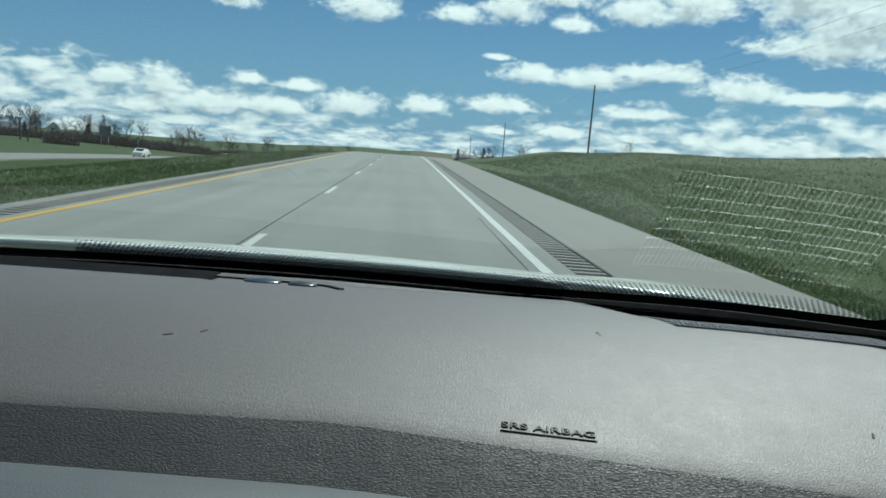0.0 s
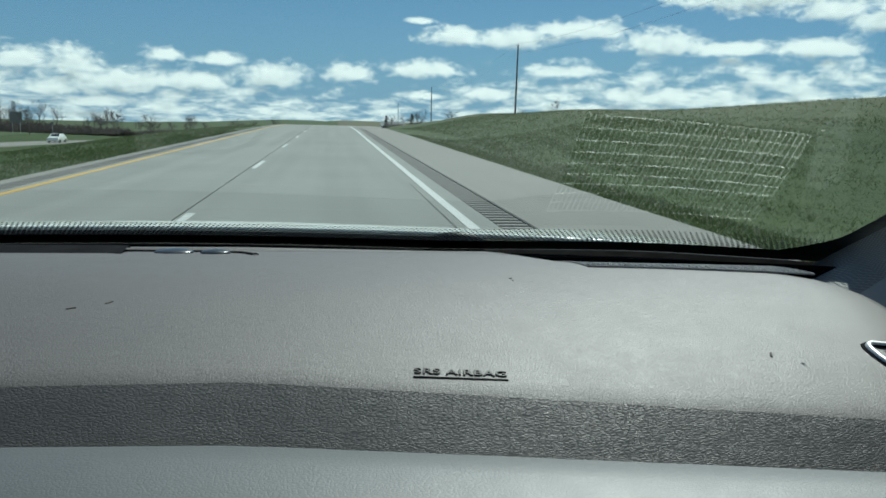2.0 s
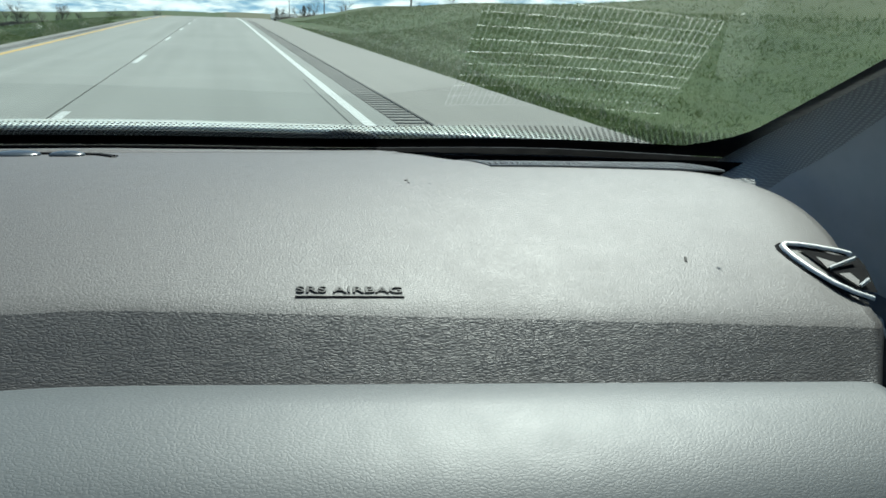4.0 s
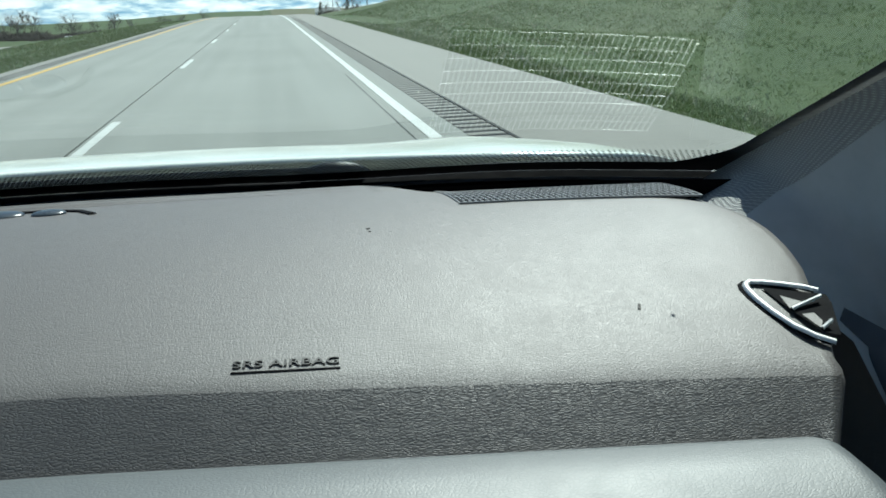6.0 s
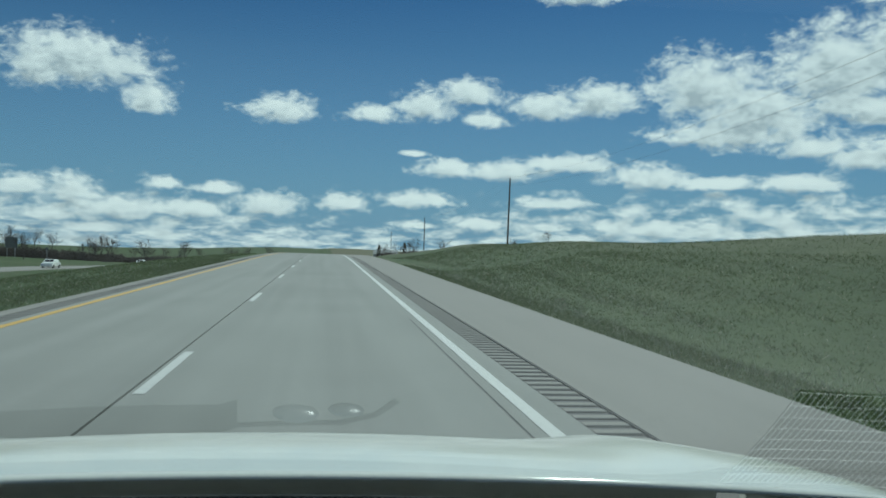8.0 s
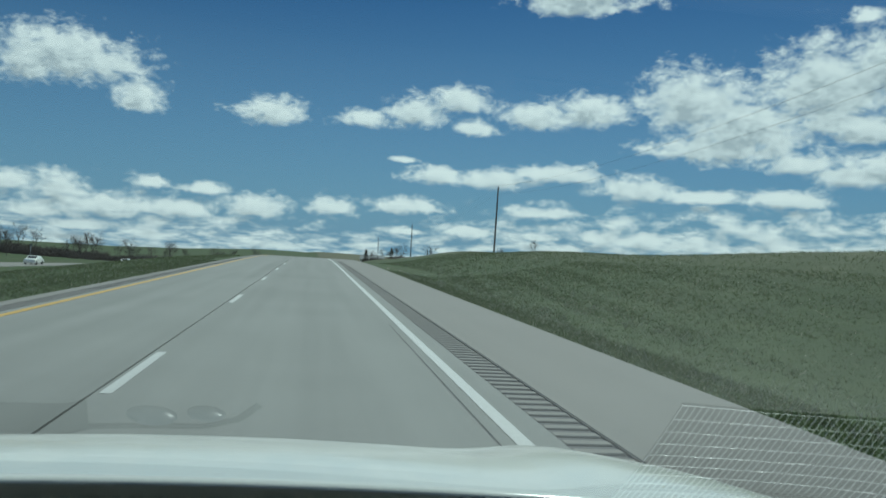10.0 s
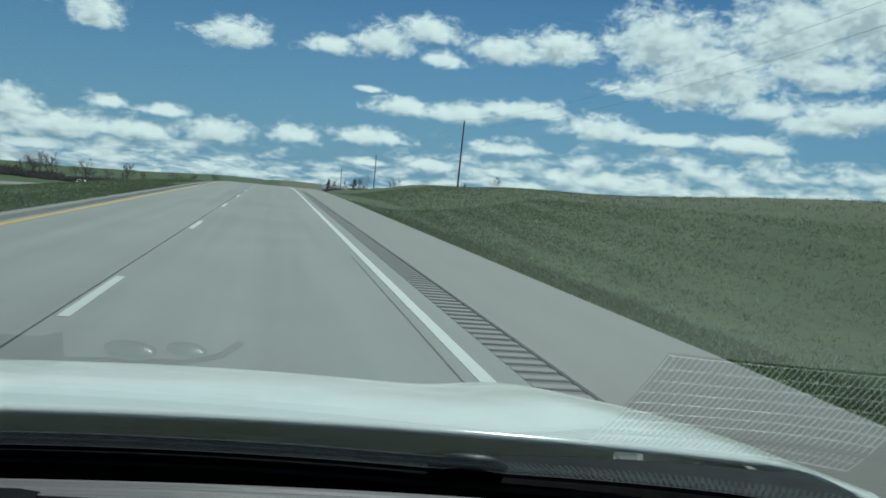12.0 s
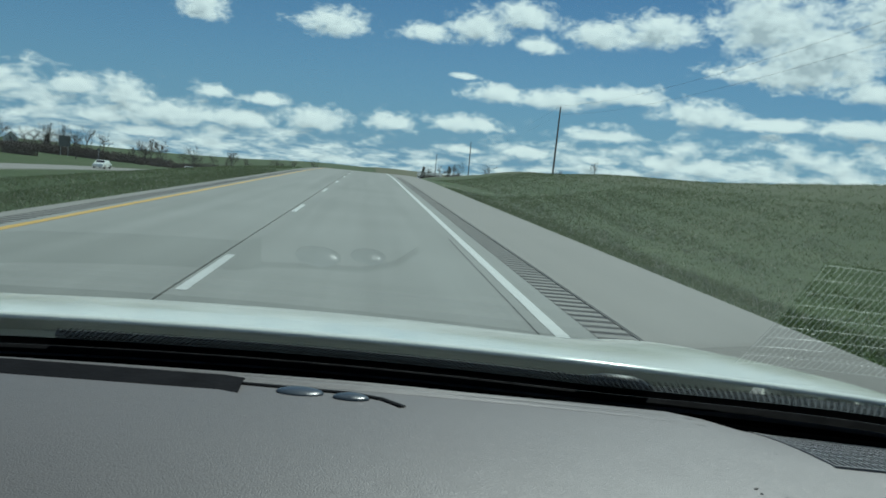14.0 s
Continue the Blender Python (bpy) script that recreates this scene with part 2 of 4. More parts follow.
def woven_build(n):
    p = at(n)
    a, b = n.add("ShaderNodeTexWave", wave_type="BANDS", bands_direction="DIAGONAL"), n.add("ShaderNodeTexWave", wave_type="BANDS", bands_direction="Z")
    for w in (a, b):
        n.put(w.inputs["Vector"], p)
        w.inputs["Scale"].default_value, w.inputs["Distortion"].default_value = 120, 0.6
    weave = n.math("MULTIPLY", a.outputs["Fac"], b.outputs["Fac"])
    return surface(n, n.mix(weave, (0.27, 0.275, 0.275), (0.50, 0.505, 0.50)), 0.9, 0, weave, 0.8, 0.0015)


def paint_build(n):
    p = at(n)
    film = n.map(n.noise(p, 18, 5, 0.7), 0.45, 0.8, 0.0, 0.10)
    col = n.mix(film, (0.93, 0.94, 0.88), (0.78, 0.78, 0.73))
    return surface(n, col, n.map(n.noise(p, 6, 4), 0.3, 0.7, 0.08, 0.16), 0, None, spec=0.5)


def blade_build(n):
    r = n.add("ShaderNodeNewGeometry").outputs["Random Per Island"]
    col = n.ramp(r, [(0.0, (0.062, 0.092, 0.030)), (0.5, (0.082, 0.118, 0.042)), (0.86, (0.11, 0.14, 0.055)), (0.96, (0.22, 0.22, 0.13)), (1.0, (0.48, 0.48, 0.38))])
    t, m = n.add("ShaderNodeBsdfTranslucent"), n.add("ShaderNodeMixShader")
    n.put(t.inputs[0], col)
    m.inputs[0].default_value = 0.45
    n.put(m.inputs[1], surface(n, col, 0.7, 0, None, spec=0.3))
    n.put(m.inputs[2], t.outputs[0])
    return m.outputs[0]


M = dict(
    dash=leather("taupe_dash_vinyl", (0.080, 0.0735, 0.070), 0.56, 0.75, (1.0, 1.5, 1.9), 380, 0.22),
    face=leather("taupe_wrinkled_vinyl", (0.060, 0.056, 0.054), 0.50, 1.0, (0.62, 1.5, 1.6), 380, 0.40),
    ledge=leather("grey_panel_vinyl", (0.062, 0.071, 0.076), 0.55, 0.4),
    # lettering is dash-coloured; its relief shading is put into this darker grey
    letter_shade=plain("shaded_moulding_grey", (0.036, 0.034, 0.033), 0.6, spec=0.4),
    # near-black for the shade inside openings and gaps, and for the underline
    void=plain("recess_shade_and_line_black", (0.004, 0.004, 0.005), 0.9, spec=0.1),
    black=plain("black_plastic", (0.012, 0.013, 0.015), 0.5),
    cowl=plain("matt_black_cowl_plastic", (0.010, 0.011, 0.013), 0.75, spec=0.25),
    dark=plain("charcoal_trim", (0.055, 0.065, 0.080), 0.7),
    trim=plain("slate_grey_trim", (0.42, 0.44, 0.46), 0.75, scale=40),
    frit=plain("black_glass_enamel", (0.006, 0.007, 0.009), 0.35),
    pillar=material("grey_woven_trim", woven_build),
    chrome=plain("satin_silver", (0.55, 0.56, 0.56), 0.48, 0.55, 0.05),
    paint=material("white_car_paint", paint_build),
    lens=plain("dark_sensor_lens", (0.045, 0.055, 0.065), 0.28),
    mesh=plain("grey_grille_plastic", (0.23, 0.23, 0.23), 0.33, 0.1, 0.1, spec=0.9),
    glass=material("windshield_glass", glass_build),
    rubber=plain("tyre_rubber", (0.02, 0.02, 0.02), 0.85),
    liner=plain("grey_headliner", (0.55, 0.54, 0.52), 0.95, scale=50),
    splat=plain("dried_insect_mark", (0.62, 0.60, 0.48), 0.8),
    speck=plain("dried_dirt", (0.06, 0.055, 0.05), 0.8),
    grass=material("roadside_turf", grass_build),
    blade=material("grass_blades", blade_build),
    straw=plain("bleached_straw", (0.40, 0.385, 0.28), 0.7, scale=3),
    lane=concrete("lane_concrete", (0.272, 0.274, 0.256), 0.17),
    shoulder=concrete("shoulder_concrete", (0.262, 0.250, 0.230), 0.08),
    bed=concrete("dark_joint_filler", (0.070, 0.070, 0.070), 0.2),
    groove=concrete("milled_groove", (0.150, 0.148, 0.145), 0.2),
    white=paint_mark("white_road_paint", (0.54, 0.545, 0.52)),
    yellow=paint_mark("yellow_road_paint", (0.58, 0.36, 0.07)),
    pole=plain("weathered_pole_wood", (0.075, 0.065, 0.058), 0.9, scale=5),
    wire=plain("dark_wire", (0.05, 0.05, 0.055), 0.6),
    bark=bark("grey_bark", (0.115, 0.100, 0.088)),
    twig=bark("bare_twigs", (0.075, 0.064, 0.055)),
    ever=bark("dark_evergreen", (0.022, 0.034, 0.018)),
    steel=plain("galvanised_steel", (0.42, 0.43, 0.44), 0.5, 0.6),
    sign=plain("sign_back_aluminium", (0.16, 0.175, 0.18), 0.55, 0.4),
    wall=plain("white_siding", (0.74, 0.74, 0.72), 0.7),
    roof=plain("dark_shingle_roof", (0.09, 0.10, 0.12), 0.85),
    pane=plain("dark_window_pane", (0.03, 0.035, 0.04), 0.1),
)


# ---- helpers for building ----
def part(name, bm, mat, parent=None, label="", smooth=False):
    """Links a bmesh, or a mesh, as one object, under parent if given."""
    if isinstance(bm, bmesh.types.BMesh):
        me = bpy.data.meshes.new(name)
        bm.to_mesh(me)
        bm.free()
    else:
        me = bm
    if smooth:
        me.shade_smooth()
    if not me.materials:
        me.materials.append(mat)
    ob = new(name, me)
    if parent is not None:
        ob.parent = parent
    if label:
        tagged(ob, label)
    return ob


def mesh_of(name, verts, faces):
    me = bpy.data.meshes.new(name)
    me.from_pydata([tuple(v) for v in verts], [], [tuple(f) for f in faces])
    me.validate()
    return me


def sheet(name, rows, flip=False, close=False):
    """A mesh from rows of points, all of one length."""
    n = len(rows[0])
    verts = [p for r in rows for p in r]
    faces = []
    for i in range(len(rows) - 1):
        for j in range(n if close else n - 1):
            a, b = i * n + j, i * n + (j + 1) % n
            f = (a, b, b + n, a + n)
            faces.append(f[::-1] if flip else f)
    return mesh_of(name, verts, faces)


def thicken(ob, t, offset=-1):
    m = ob.modifiers.new("solid", "SOLIDIFY")
    m.thickness, m.offset = t, offset
    return ob


def box(lo, hi, bevel=0.0, segments=2):
    bm = bmesh.new()
    c, s = [(a + b) / 2 for a, b in zip(lo, hi)], [b - a for a, b in zip(lo, hi)]
    bmesh.ops.create_cube(bm, size=1, matrix=Matrix.LocRotScale(c, None, s))
    if bevel:
        bmesh.ops.bevel(bm, geom=bm.edges[:], offset=bevel, segments=segments, affect="EDGES", profile=0.5)
    return bm


def tube(path, radii, sides=8, cap=True):
    """A bmesh tube along points, with a radius at each."""
    bm, rings = bmesh.new(), []
    for i, p in enumerate(path):
        a, b = Vector(path[max(i - 1, 0)]), Vector(path[min(i + 1, len(path) - 1)])
        w = (b - a).normalized()
        u = w.cross(Vector((0, 0, 1)) if abs(w.z) < 0.9 else Vector((1, 0, 0))).normalized()
        v = w.cross(u)
        rings.append([bm.verts.new(Vector(p) + radii[i] * (math.cos(t) * u + math.sin(t) * v)) for t in (2 * math.pi * k / sides for k in range(sides))])
    for r, q in zip(rings, rings[1:]):
        for k in range(sides):
            bm.faces.new((r[k], r[(k + 1) % sides], q[(k + 1) % sides], q[k]))
    if cap:
        bm.faces.new(rings[0][::-1])
        bm.faces.new(rings[-1])
    return bm


def step01(t):
    t = np.clip(t, 0, 1)
    return t * t * (3 - 2 * t)


# ---- the lie of the land ----
ROAD_L, ROAD_R = -6.3, 4.95


def crest(y):
    """Height of the road's centre line: level, then over a long crest."""
    y = np.asarray(y, float)
    a = np.clip(y - 60, 0, 90)
    return -0.10 - 0.005 * np.clip(y, 0, 550) - a * a / 6240 - np.clip(y - 150, 0, 400) * 0.029 - step01((y - 550) / 900) * 60


def land(x, y):
    x, y = np.asarray(x, float), np.asarray(y, float)
    roll = 0.35 * np.sin(y / 23 + x / 31) + 0.2 * np.sin(y / 9.1 - x / 13)
    r = x - ROAD_R
    right = -0.10 - 0.32 * step01(r / 3.2) + 2.9 * step01((x - 8.5) / 19) + 0.012 * np.clip(x - 27, 0, 40) - 4 * step01((x - 90) / 300) - 30 * step01((x - 300) / 800) + roll * step01((x - 12) / 20)
    l = ROAD_L - x
    left = -0.10 - 3.6 * step01(l / 30) + 2.3 * step01((l - 46) / 90) - 30 * step01((l - 200) / 800) + 0.8 * roll * step01((l - 34) / 20)
    z = np.where(x > ROAD_R - 0.02, right, np.where(x < ROAD_L + 0.02, left, -0.22))
    return z + crest(y)


def build_ground():
    xs = [-3000, -1800, -1100, -700, -480, -340, -250, -190, -150, -120, -100, -84] + list(np.arange(-72, -36, 4.0)) + list(np.arange(-36, -6.5, 1.2)) + [-6.31, -6.2, -3, 0, 3, 4.85, 4.94]
    xs += list(np.arange(5.15, 34, 0.7)) + list(np.arange(35, 80, 4.0)) + [90, 110, 140, 180, 240, 320, 440, 640, 1000, 1700, 3000]
    ys = [-1500, -700, -300, -150, -80, -40] + list(np.arange(-24, 60, 1.5)) + list(np.arange(60, 200, 4.0)) + list(np.arange(200, 400, 12.0)) + [420, 460, 520, 600, 700, 850, 1050, 1400, 1900, 2600, 3600, 4700]
    X, Y = np.meshgrid(xs, ys)
    Z = land(X, Y)
    Z += np.where((X > 6) | (X < -7.5), 1, 0) * 0.03 * np.sin(X * 3.1 + Y * 1.7) * np.cos(Y * 2.3 - X)
    rows = [[(X[i, j], Y[i, j], Z[i, j]) for j in range(len(xs))] for i in range(len(ys))]
    g = part("ground", sheet("ground", rows), M["grass"], smooth=True)
    tagged(g, "green roadside turf rising to a low grassy bank", "ground", kind="structure")


build_ground()

Y_STEPS = [-60, -30] + list(np.arange(-10, 100, 10.0)) + list(np.arange(100, 320, 8.0)) + [340, 380, 440, 520]


def strip(name, x0, x1, lift, mat, parent, y0=-60, y1=520, deep=0.0, label=""):
    """A long strip that follows the road, with sides deep metres down."""
    ys = [y0] + [y for y in Y_STEPS if y0 < y < y1] + [y1]
    rows = []
    for y in ys:
        z = float(crest(y)) + lift
        rows.append([(x0, y, z - deep), (x0, y, z), (x1, y, z), (x1, y, z - deep)] if deep else [(x0, y, z), (x1, y, z)])
    return part(name, sheet(name, rows), mat, parent, label)


def build_road():
    road = strip("road", ROAD_L + 0.02, ROAD_R - 0.02, -0.07, M["bed"], None)
    tagged(road, "straight grey concrete highway running over a crest", "road", kind="structure")
    strip("lane_slab", -2.095, 2.16, 0.0, M["lane"], road, deep=0.06)
    strip("lane_slab", -5.58, -2.125, 0.0, M["lane"], road, deep=0.06)
    strip("shoulder_slab", 2.62, ROAD_R, 0.0, M["shoulder"], road, deep=0.2, label="pale concrete outer shoulder")
    strip("shoulder_slab", ROAD_L, -6.0, 0.0, M["shoulder"], road, deep=0.2, label="pale concrete inner shoulder")
    strip("edge_line", 1.72, 1.87, 0.005, M["white"], road, label="solid white painted edge line")
    strip("edge_line", -5.42, -5.27, 0.005, M["yellow"], road, label="solid yellow painted edge line")
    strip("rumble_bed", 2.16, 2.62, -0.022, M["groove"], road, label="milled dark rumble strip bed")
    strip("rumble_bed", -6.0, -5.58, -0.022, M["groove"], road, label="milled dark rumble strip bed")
    strip("pavement_crack", 1.56, 1.575, 0.0045, M["bed"], road, 2.5, 17, label="thin dark crack beside the edge line")
    strip("pavement_crack", 2.625, 2.65, 0.0045, M["bed"], road, 1, 120, label="thin dark joint beside the rumble strip")
    y = 8.6 - 12.2
    while y < 330:
        strip("lane_mark", -2.05, -1.93, 0.005, M["white"], road, y, y + 3.05)
        y += 12.2
    return road


road = build_road()


def car_small(name, m, color, label):
    """A white saloon seen from far off."""
    body = [(-2.2, 0.35), (-2.25, 0.75), (-1.6, 0.92), (-0.9, 1.38), (0.5, 1.42), (1.25, 0.98), (2.1, 0.82), (2.25, 0.5), (2.2, 0.3)]
    base = new(name)
    bm = bmesh.new()
    sides = []
    for s in (-1, 1):
        sides.append([bm.verts.new((s * (0.86 - 0.2 * max(0, z - 0.95)), y, z)) for y, z in body])
    for i in range(len(body) - 1):
        bm.faces.new((sides[0][i], sides[0][i + 1], sides[1][i + 1], sides[1][i]))
    bm.faces.new(sides[0])
    bm.faces.new(sides[1][::-1])
    bm.faces.new((sides[0][0], sides[1][0], sides[1][-1], sides[0][-1]))
    bmesh.ops.recalc_face_normals(bm, faces=bm.faces[:])
    bmesh.ops.bevel(bm, geom=bm.edges[:], offset=0.05, segments=2, affect="EDGES")
    part("body", bm, color, base)
    for y0, y1, z0, z1 in ((-1.53, -0.95, 0.97, 1.33), (0.58, 1.2, 1.34, 1.03)):
        part("window", sheet("window", [[(-0.68, y0, z0 + 0.03), (0.68, y0, z0 + 0.03)], [(-0.62, y1, z1 + 0.03), (0.62, y1, z1 + 0.03)]]), M["pane"], base)
    for x in (-0.8, 0.8):
        for y in (-1.4, 1.35):
            w = part("wheel", tube([(x - 0.1, y, 0.32), (x - 0.09, y, 0.32), (x + 0.09, y, 0.32), (x + 0.1, y, 0.32)], [0.25, 0.32, 0.32, 0.25], 14), M["rubber"], base)
    base.matrix_basis = m
    return tagged(base, label, "car")


def build_far_road():
    ys = np.arange(-60, 520, 10.0)
    rows = [[(x, y, float(land(-45, y)) + 0.12 - (0.3 if e else 0)) for x, e in ((-50.1, 1), (-50.0, 0), (-41.6, 0), (-41.5, 1))] for y in ys]
    o = part("opposite_road", sheet("opposite_road", rows), M["shoulder"])
    tagged(o, "pale concrete opposite carriageway across the grass median", "road", kind="structure")
    for x, y in ((-44.2, 140), (-44.2, 205)):
        car_small("car", pose(x, y, float(land(-45, y)) + 0.12, 0, 0, 180), M["paint"], "white saloon car on the opposite carriageway")


build_far_road()


# ---- poles and wires ----
POLES = [(29, 28), (28.5, 128), (28, 236), (27.5, 350)]


def build_poles():
    base = new("utility_pole")
    H = 10.6
    part("post", tube([(0, 0, -0.6), (0, 0, 3), (0.02, 0, 7), (0.03, 0, H)], [0.155, 0.145, 0.125, 0.105], 10), M["pole"], base, smooth=True)
    part("insulator", tube([(0.03, 0, H), (0.03, 0, H + 0.1), (0.03, 0, H + 0.14), (0.03, 0, H + 0.22)], [0.03, 0.05, 0.03, 0.02], 8), M["steel"], base)
    part("bracket", box((-0.13, -0.05, H - 1.25), (-0.03, 0.05, H - 1.1), 0.01), M["steel"], base)
    tagged(base, "weathered wooden utility pole on the grassy bank", "pole", "utility poles along the road")
    tops = []
    for i, (x, y) in enumerate(POLES):
        m = pose(x, y, float(land(x, y)), 0.6, 0.7 * (1 - i), 0)
        if i == 0:
            base.matrix_basis = m
        else:
            copy_thing(base, m)
        tops.append((m @ Vector((0.03, 0, H + 0.2)), m @ Vector((-0.13, 0, H - 1.18))))
    for k in (0, 1):
        for a, b in zip(tops, tops[1:]):
            p = [a[k].lerp(b[k], t) - Vector((0, 0, 1.6 * 4 * t * (1 - t))) for t in np.linspace(0, 1, 15)]
            tagged(part("overhead_wire", tube(p, [0.009] * 15, 4), M["wire"]), "thin dark wire slung between utility poles", "wire", "overhead wires")


build_poles()


# ---- trees ----
def grow(rng, height, spread, depth, sides=4):
    """Bare tree: lists of verts and faces for the limbs and for the twigs."""
    out = {0: ([], []), 1: ([], [])}

    def limb(p, w, length, r, level):
        verts, faces = out[0 if level < 2 else 1]
        seg = 4 if level < 2 else 2
        pts, q, d = [p], p.copy(), w.copy()
        for i in range(seg):
            d = (d + Vector((rng.uniform(-1, 1), rng.uniform(-1, 1), rng.uniform(-0.4, 0.8))) * 0.16).normalized()
            q = q + d * length / seg
            pts.append(q)
        s = sides if level < 2 else 3
        start = len(verts)
        for i, c in enumerate(pts):
            u = d.cross(Vector((0.31, 0.2, 0.9))).normalized()
            v = d.cross(u)
            rr = r * (1 - 0.72 * i / seg)
            verts.extend(tuple(c + rr * (math.cos(6.283 * k / s) * u + math.sin(6.283 * k / s) * v)) for k in range(s))
        for i in range(seg):
            for k in range(s):
                a, b = start + i * s + k, start + i * s + (k + 1) % s
                faces.append((a, b, b + s, a + s))
        if level < depth:
            for _ in range((7, 6, 5, 4)[level]):
                t = rng.uniform(0.3, 1.0) if level else rng.uniform(0.22, 1.0)
                i = min(int(t * seg), seg - 1)
                at_ = pts[i].lerp(pts[i + 1], t * seg - i)
                a = rng.uniform(0, 6.283)
                side = d.cross(Vector((math.cos(a), math.sin(a), 0.3))).normalized()
                nw = (d * (1.0 - 0.35 * spread) + side * spread * rng.uniform(0.6, 1.1) + Vector((0, 0, 0.25))).normalized()
                limb(at_, nw, length * rng.uniform(0.45, 0.68), r * 0.45, level + 1)
    limb(Vector((0, 0, -0.3)), Vector((0, 0, 1)), height * 0.62, height * 0.022, 0)
    return out


def bare_tree(seed, height, spread, label, name="bare_tree", category="tree"):
    rng = random.Random(seed)
    o = grow(rng, height, spread, 3)
    base = new(name)
    part("trunk", mesh_of("trunk", *o[0]), M["bark"], base)
    part("crown", mesh_of("crown", *o[1]), M["twig"], base, "leafless crown of fine twigs")
    return tagged(base, label, category)


def shrub(seed, height, label):
    """A bush of many stems from the ground."""
    rng = random.Random(seed)
    verts, faces = [], []
    for _ in range(260):
        a, r = rng.uniform(0, 6.283), height * 0.75 * rng.random() ** 0.6
        p = Vector((math.cos(a) * r * 1.3, math.sin(a) * r, 0))
        w = Vector((math.cos(a) * 0.5, math.sin(a) * 0.5, 1.2)) + Vector((rng.uniform(-1, 1), rng.uniform(-1, 1), 0)) * 0.5
        tip = p + w.normalized() * height * rng.uniform(0.5, 1.05) * (1 - 0.35 * r / height)
        for _ in range(4):
            u = Vector((rng.uniform(-1, 1), rng.uniform(-1, 1), rng.uniform(-0.2, 1))).normalized() * height * 0.22
            c = p.lerp(tip, rng.uniform(0.3, 1))
            s = Vector((-u.y, u.x, 0)).normalized() * 0.075
            k = len(verts)
            verts += [c - s, c + s, c + u]
            faces.append((k, k + 1, k + 2))
        s = Vector((0.05, 0.02, 0))
        k = len(verts)
        verts += [p - s, p + s, tip]
        faces.append((k, k + 1, k + 2))
    base = new("shrub")
    part("stems", mesh_of("stems", verts, faces), M["twig"], base)
    return tagged(base, label, "shrub")


def evergreen(seed, height, label):
    rng = random.Random(seed)
    base = new("cedar_tree")
    part("trunk", tube([(0, 0, -0.3), (0, 0, height * 0.9)], [0.16, 0.03], 6), M["bark"], base)
    verts, faces = [], []
    for _ in range(900):
        h = rng.random() ** 1.2
        r = height * 0.24 * (1 - h) ** 0.8 * rng.uniform(0.3, 1.1)
        a = rng.uniform(0, 6.283)
        c = Vector((math.cos(a) * r, math.sin(a) * r, height * (0.08 + 0.92 * h)))
        u = Vector((math.cos(a), math.sin(a), rng.uniform(-0.2, 0.6))).normalized() * height * 0.07
        v = Vector((-math.sin(a), math.cos(a), rng.uniform(-0.5, 0.5))).normalized() * height * 0.035
        k = len(verts)
        verts += [c - v, c + v, c + u]
        faces.append((k, k + 1, k + 2))
    part("crown", mesh_of("crown", verts, faces), M["ever"], base)
    return tagged(base, label, "tree")


def build_trees():
    rng = random.Random(5)
    kinds = [bare_tree(11, 13, 0.75, "tall leafless tree on the far horizon"), bare_tree(12, 10, 0.95, "broad leafless tree on the far horizon"),
             bare_tree(13, 8, 0.85, "small leafless tree on the far horizon"), shrub(3, 3.4, "grey leafless thicket along a far fence line"),
             shrub(4, 2.4, "low grey leafless shrub along a far fence line"), evergreen(6, 6.5, "small dark evergreen tree far off")]
    groups = ["far tall trees", "far broad trees", "far small trees", "far thickets", "far shrubs", "far evergreens"]
    for k, g in zip(kinds, groups):
        tagged(k, group=g)
    used = set()

    def plant(k, x, y, s):
        z = float(land(x, y)) - 0.1
        m = pose(x, y, z, 0, 0, rng.uniform(0, 360))
        if k not in used:
            used.add(k)
            kinds[k].matrix_basis = m
            kinds[k].scale = (s, s, s)
        else:
            o = copy_thing(kinds[k], m)
            o.scale = (s, s, s)
    # far wood line beyond the opposite carriageway
    for i in range(250):
        t = rng.random()
        x, y = -125 + 92 * t + rng.uniform(-7, 7), 215 + 190 * t + rng.uniform(-12, 12)
        plant(rng.choice((3, 3, 3, 4, 4, 4, 4, 2)), x, y, rng.uniform(0.7, 1.35))
    for i in range(16):
        t = rng.random()
        plant(rng.choice((1, 2, 2, 5)), -120 + 80 * t, 222 + 185 * t, rng.uniform(0.6, 1.0))
    for x, y, k, s in ((-92, 205, 1, 1.0), (-97, 212, 0, 0.85), (-86, 210, 3, 1.3), (-78, 226, 2, 1.0), (-104, 214, 1, 1.1), (-100, 206, 1, 0.9)):
        plant(k, x, y, s)
    # behind the crest and the bank
    for i in range(60):
        y = rng.uniform(330, 560)
        x = rng.uniform(26, 0.30 * y)
        plant(rng.choice((3, 3, 4, 2, 1, 5, 3)), x, y, rng.uniform(0.7, 1.25))
    for i in range(26):
        y = rng.uniform(150, 240)
        x = rng.uniform(0.22 * y, 0.62 * y)
        plant(rng.choice((4, 4, 4, 2)), x, y, rng.uniform(0.3, 0.55))


build_trees()


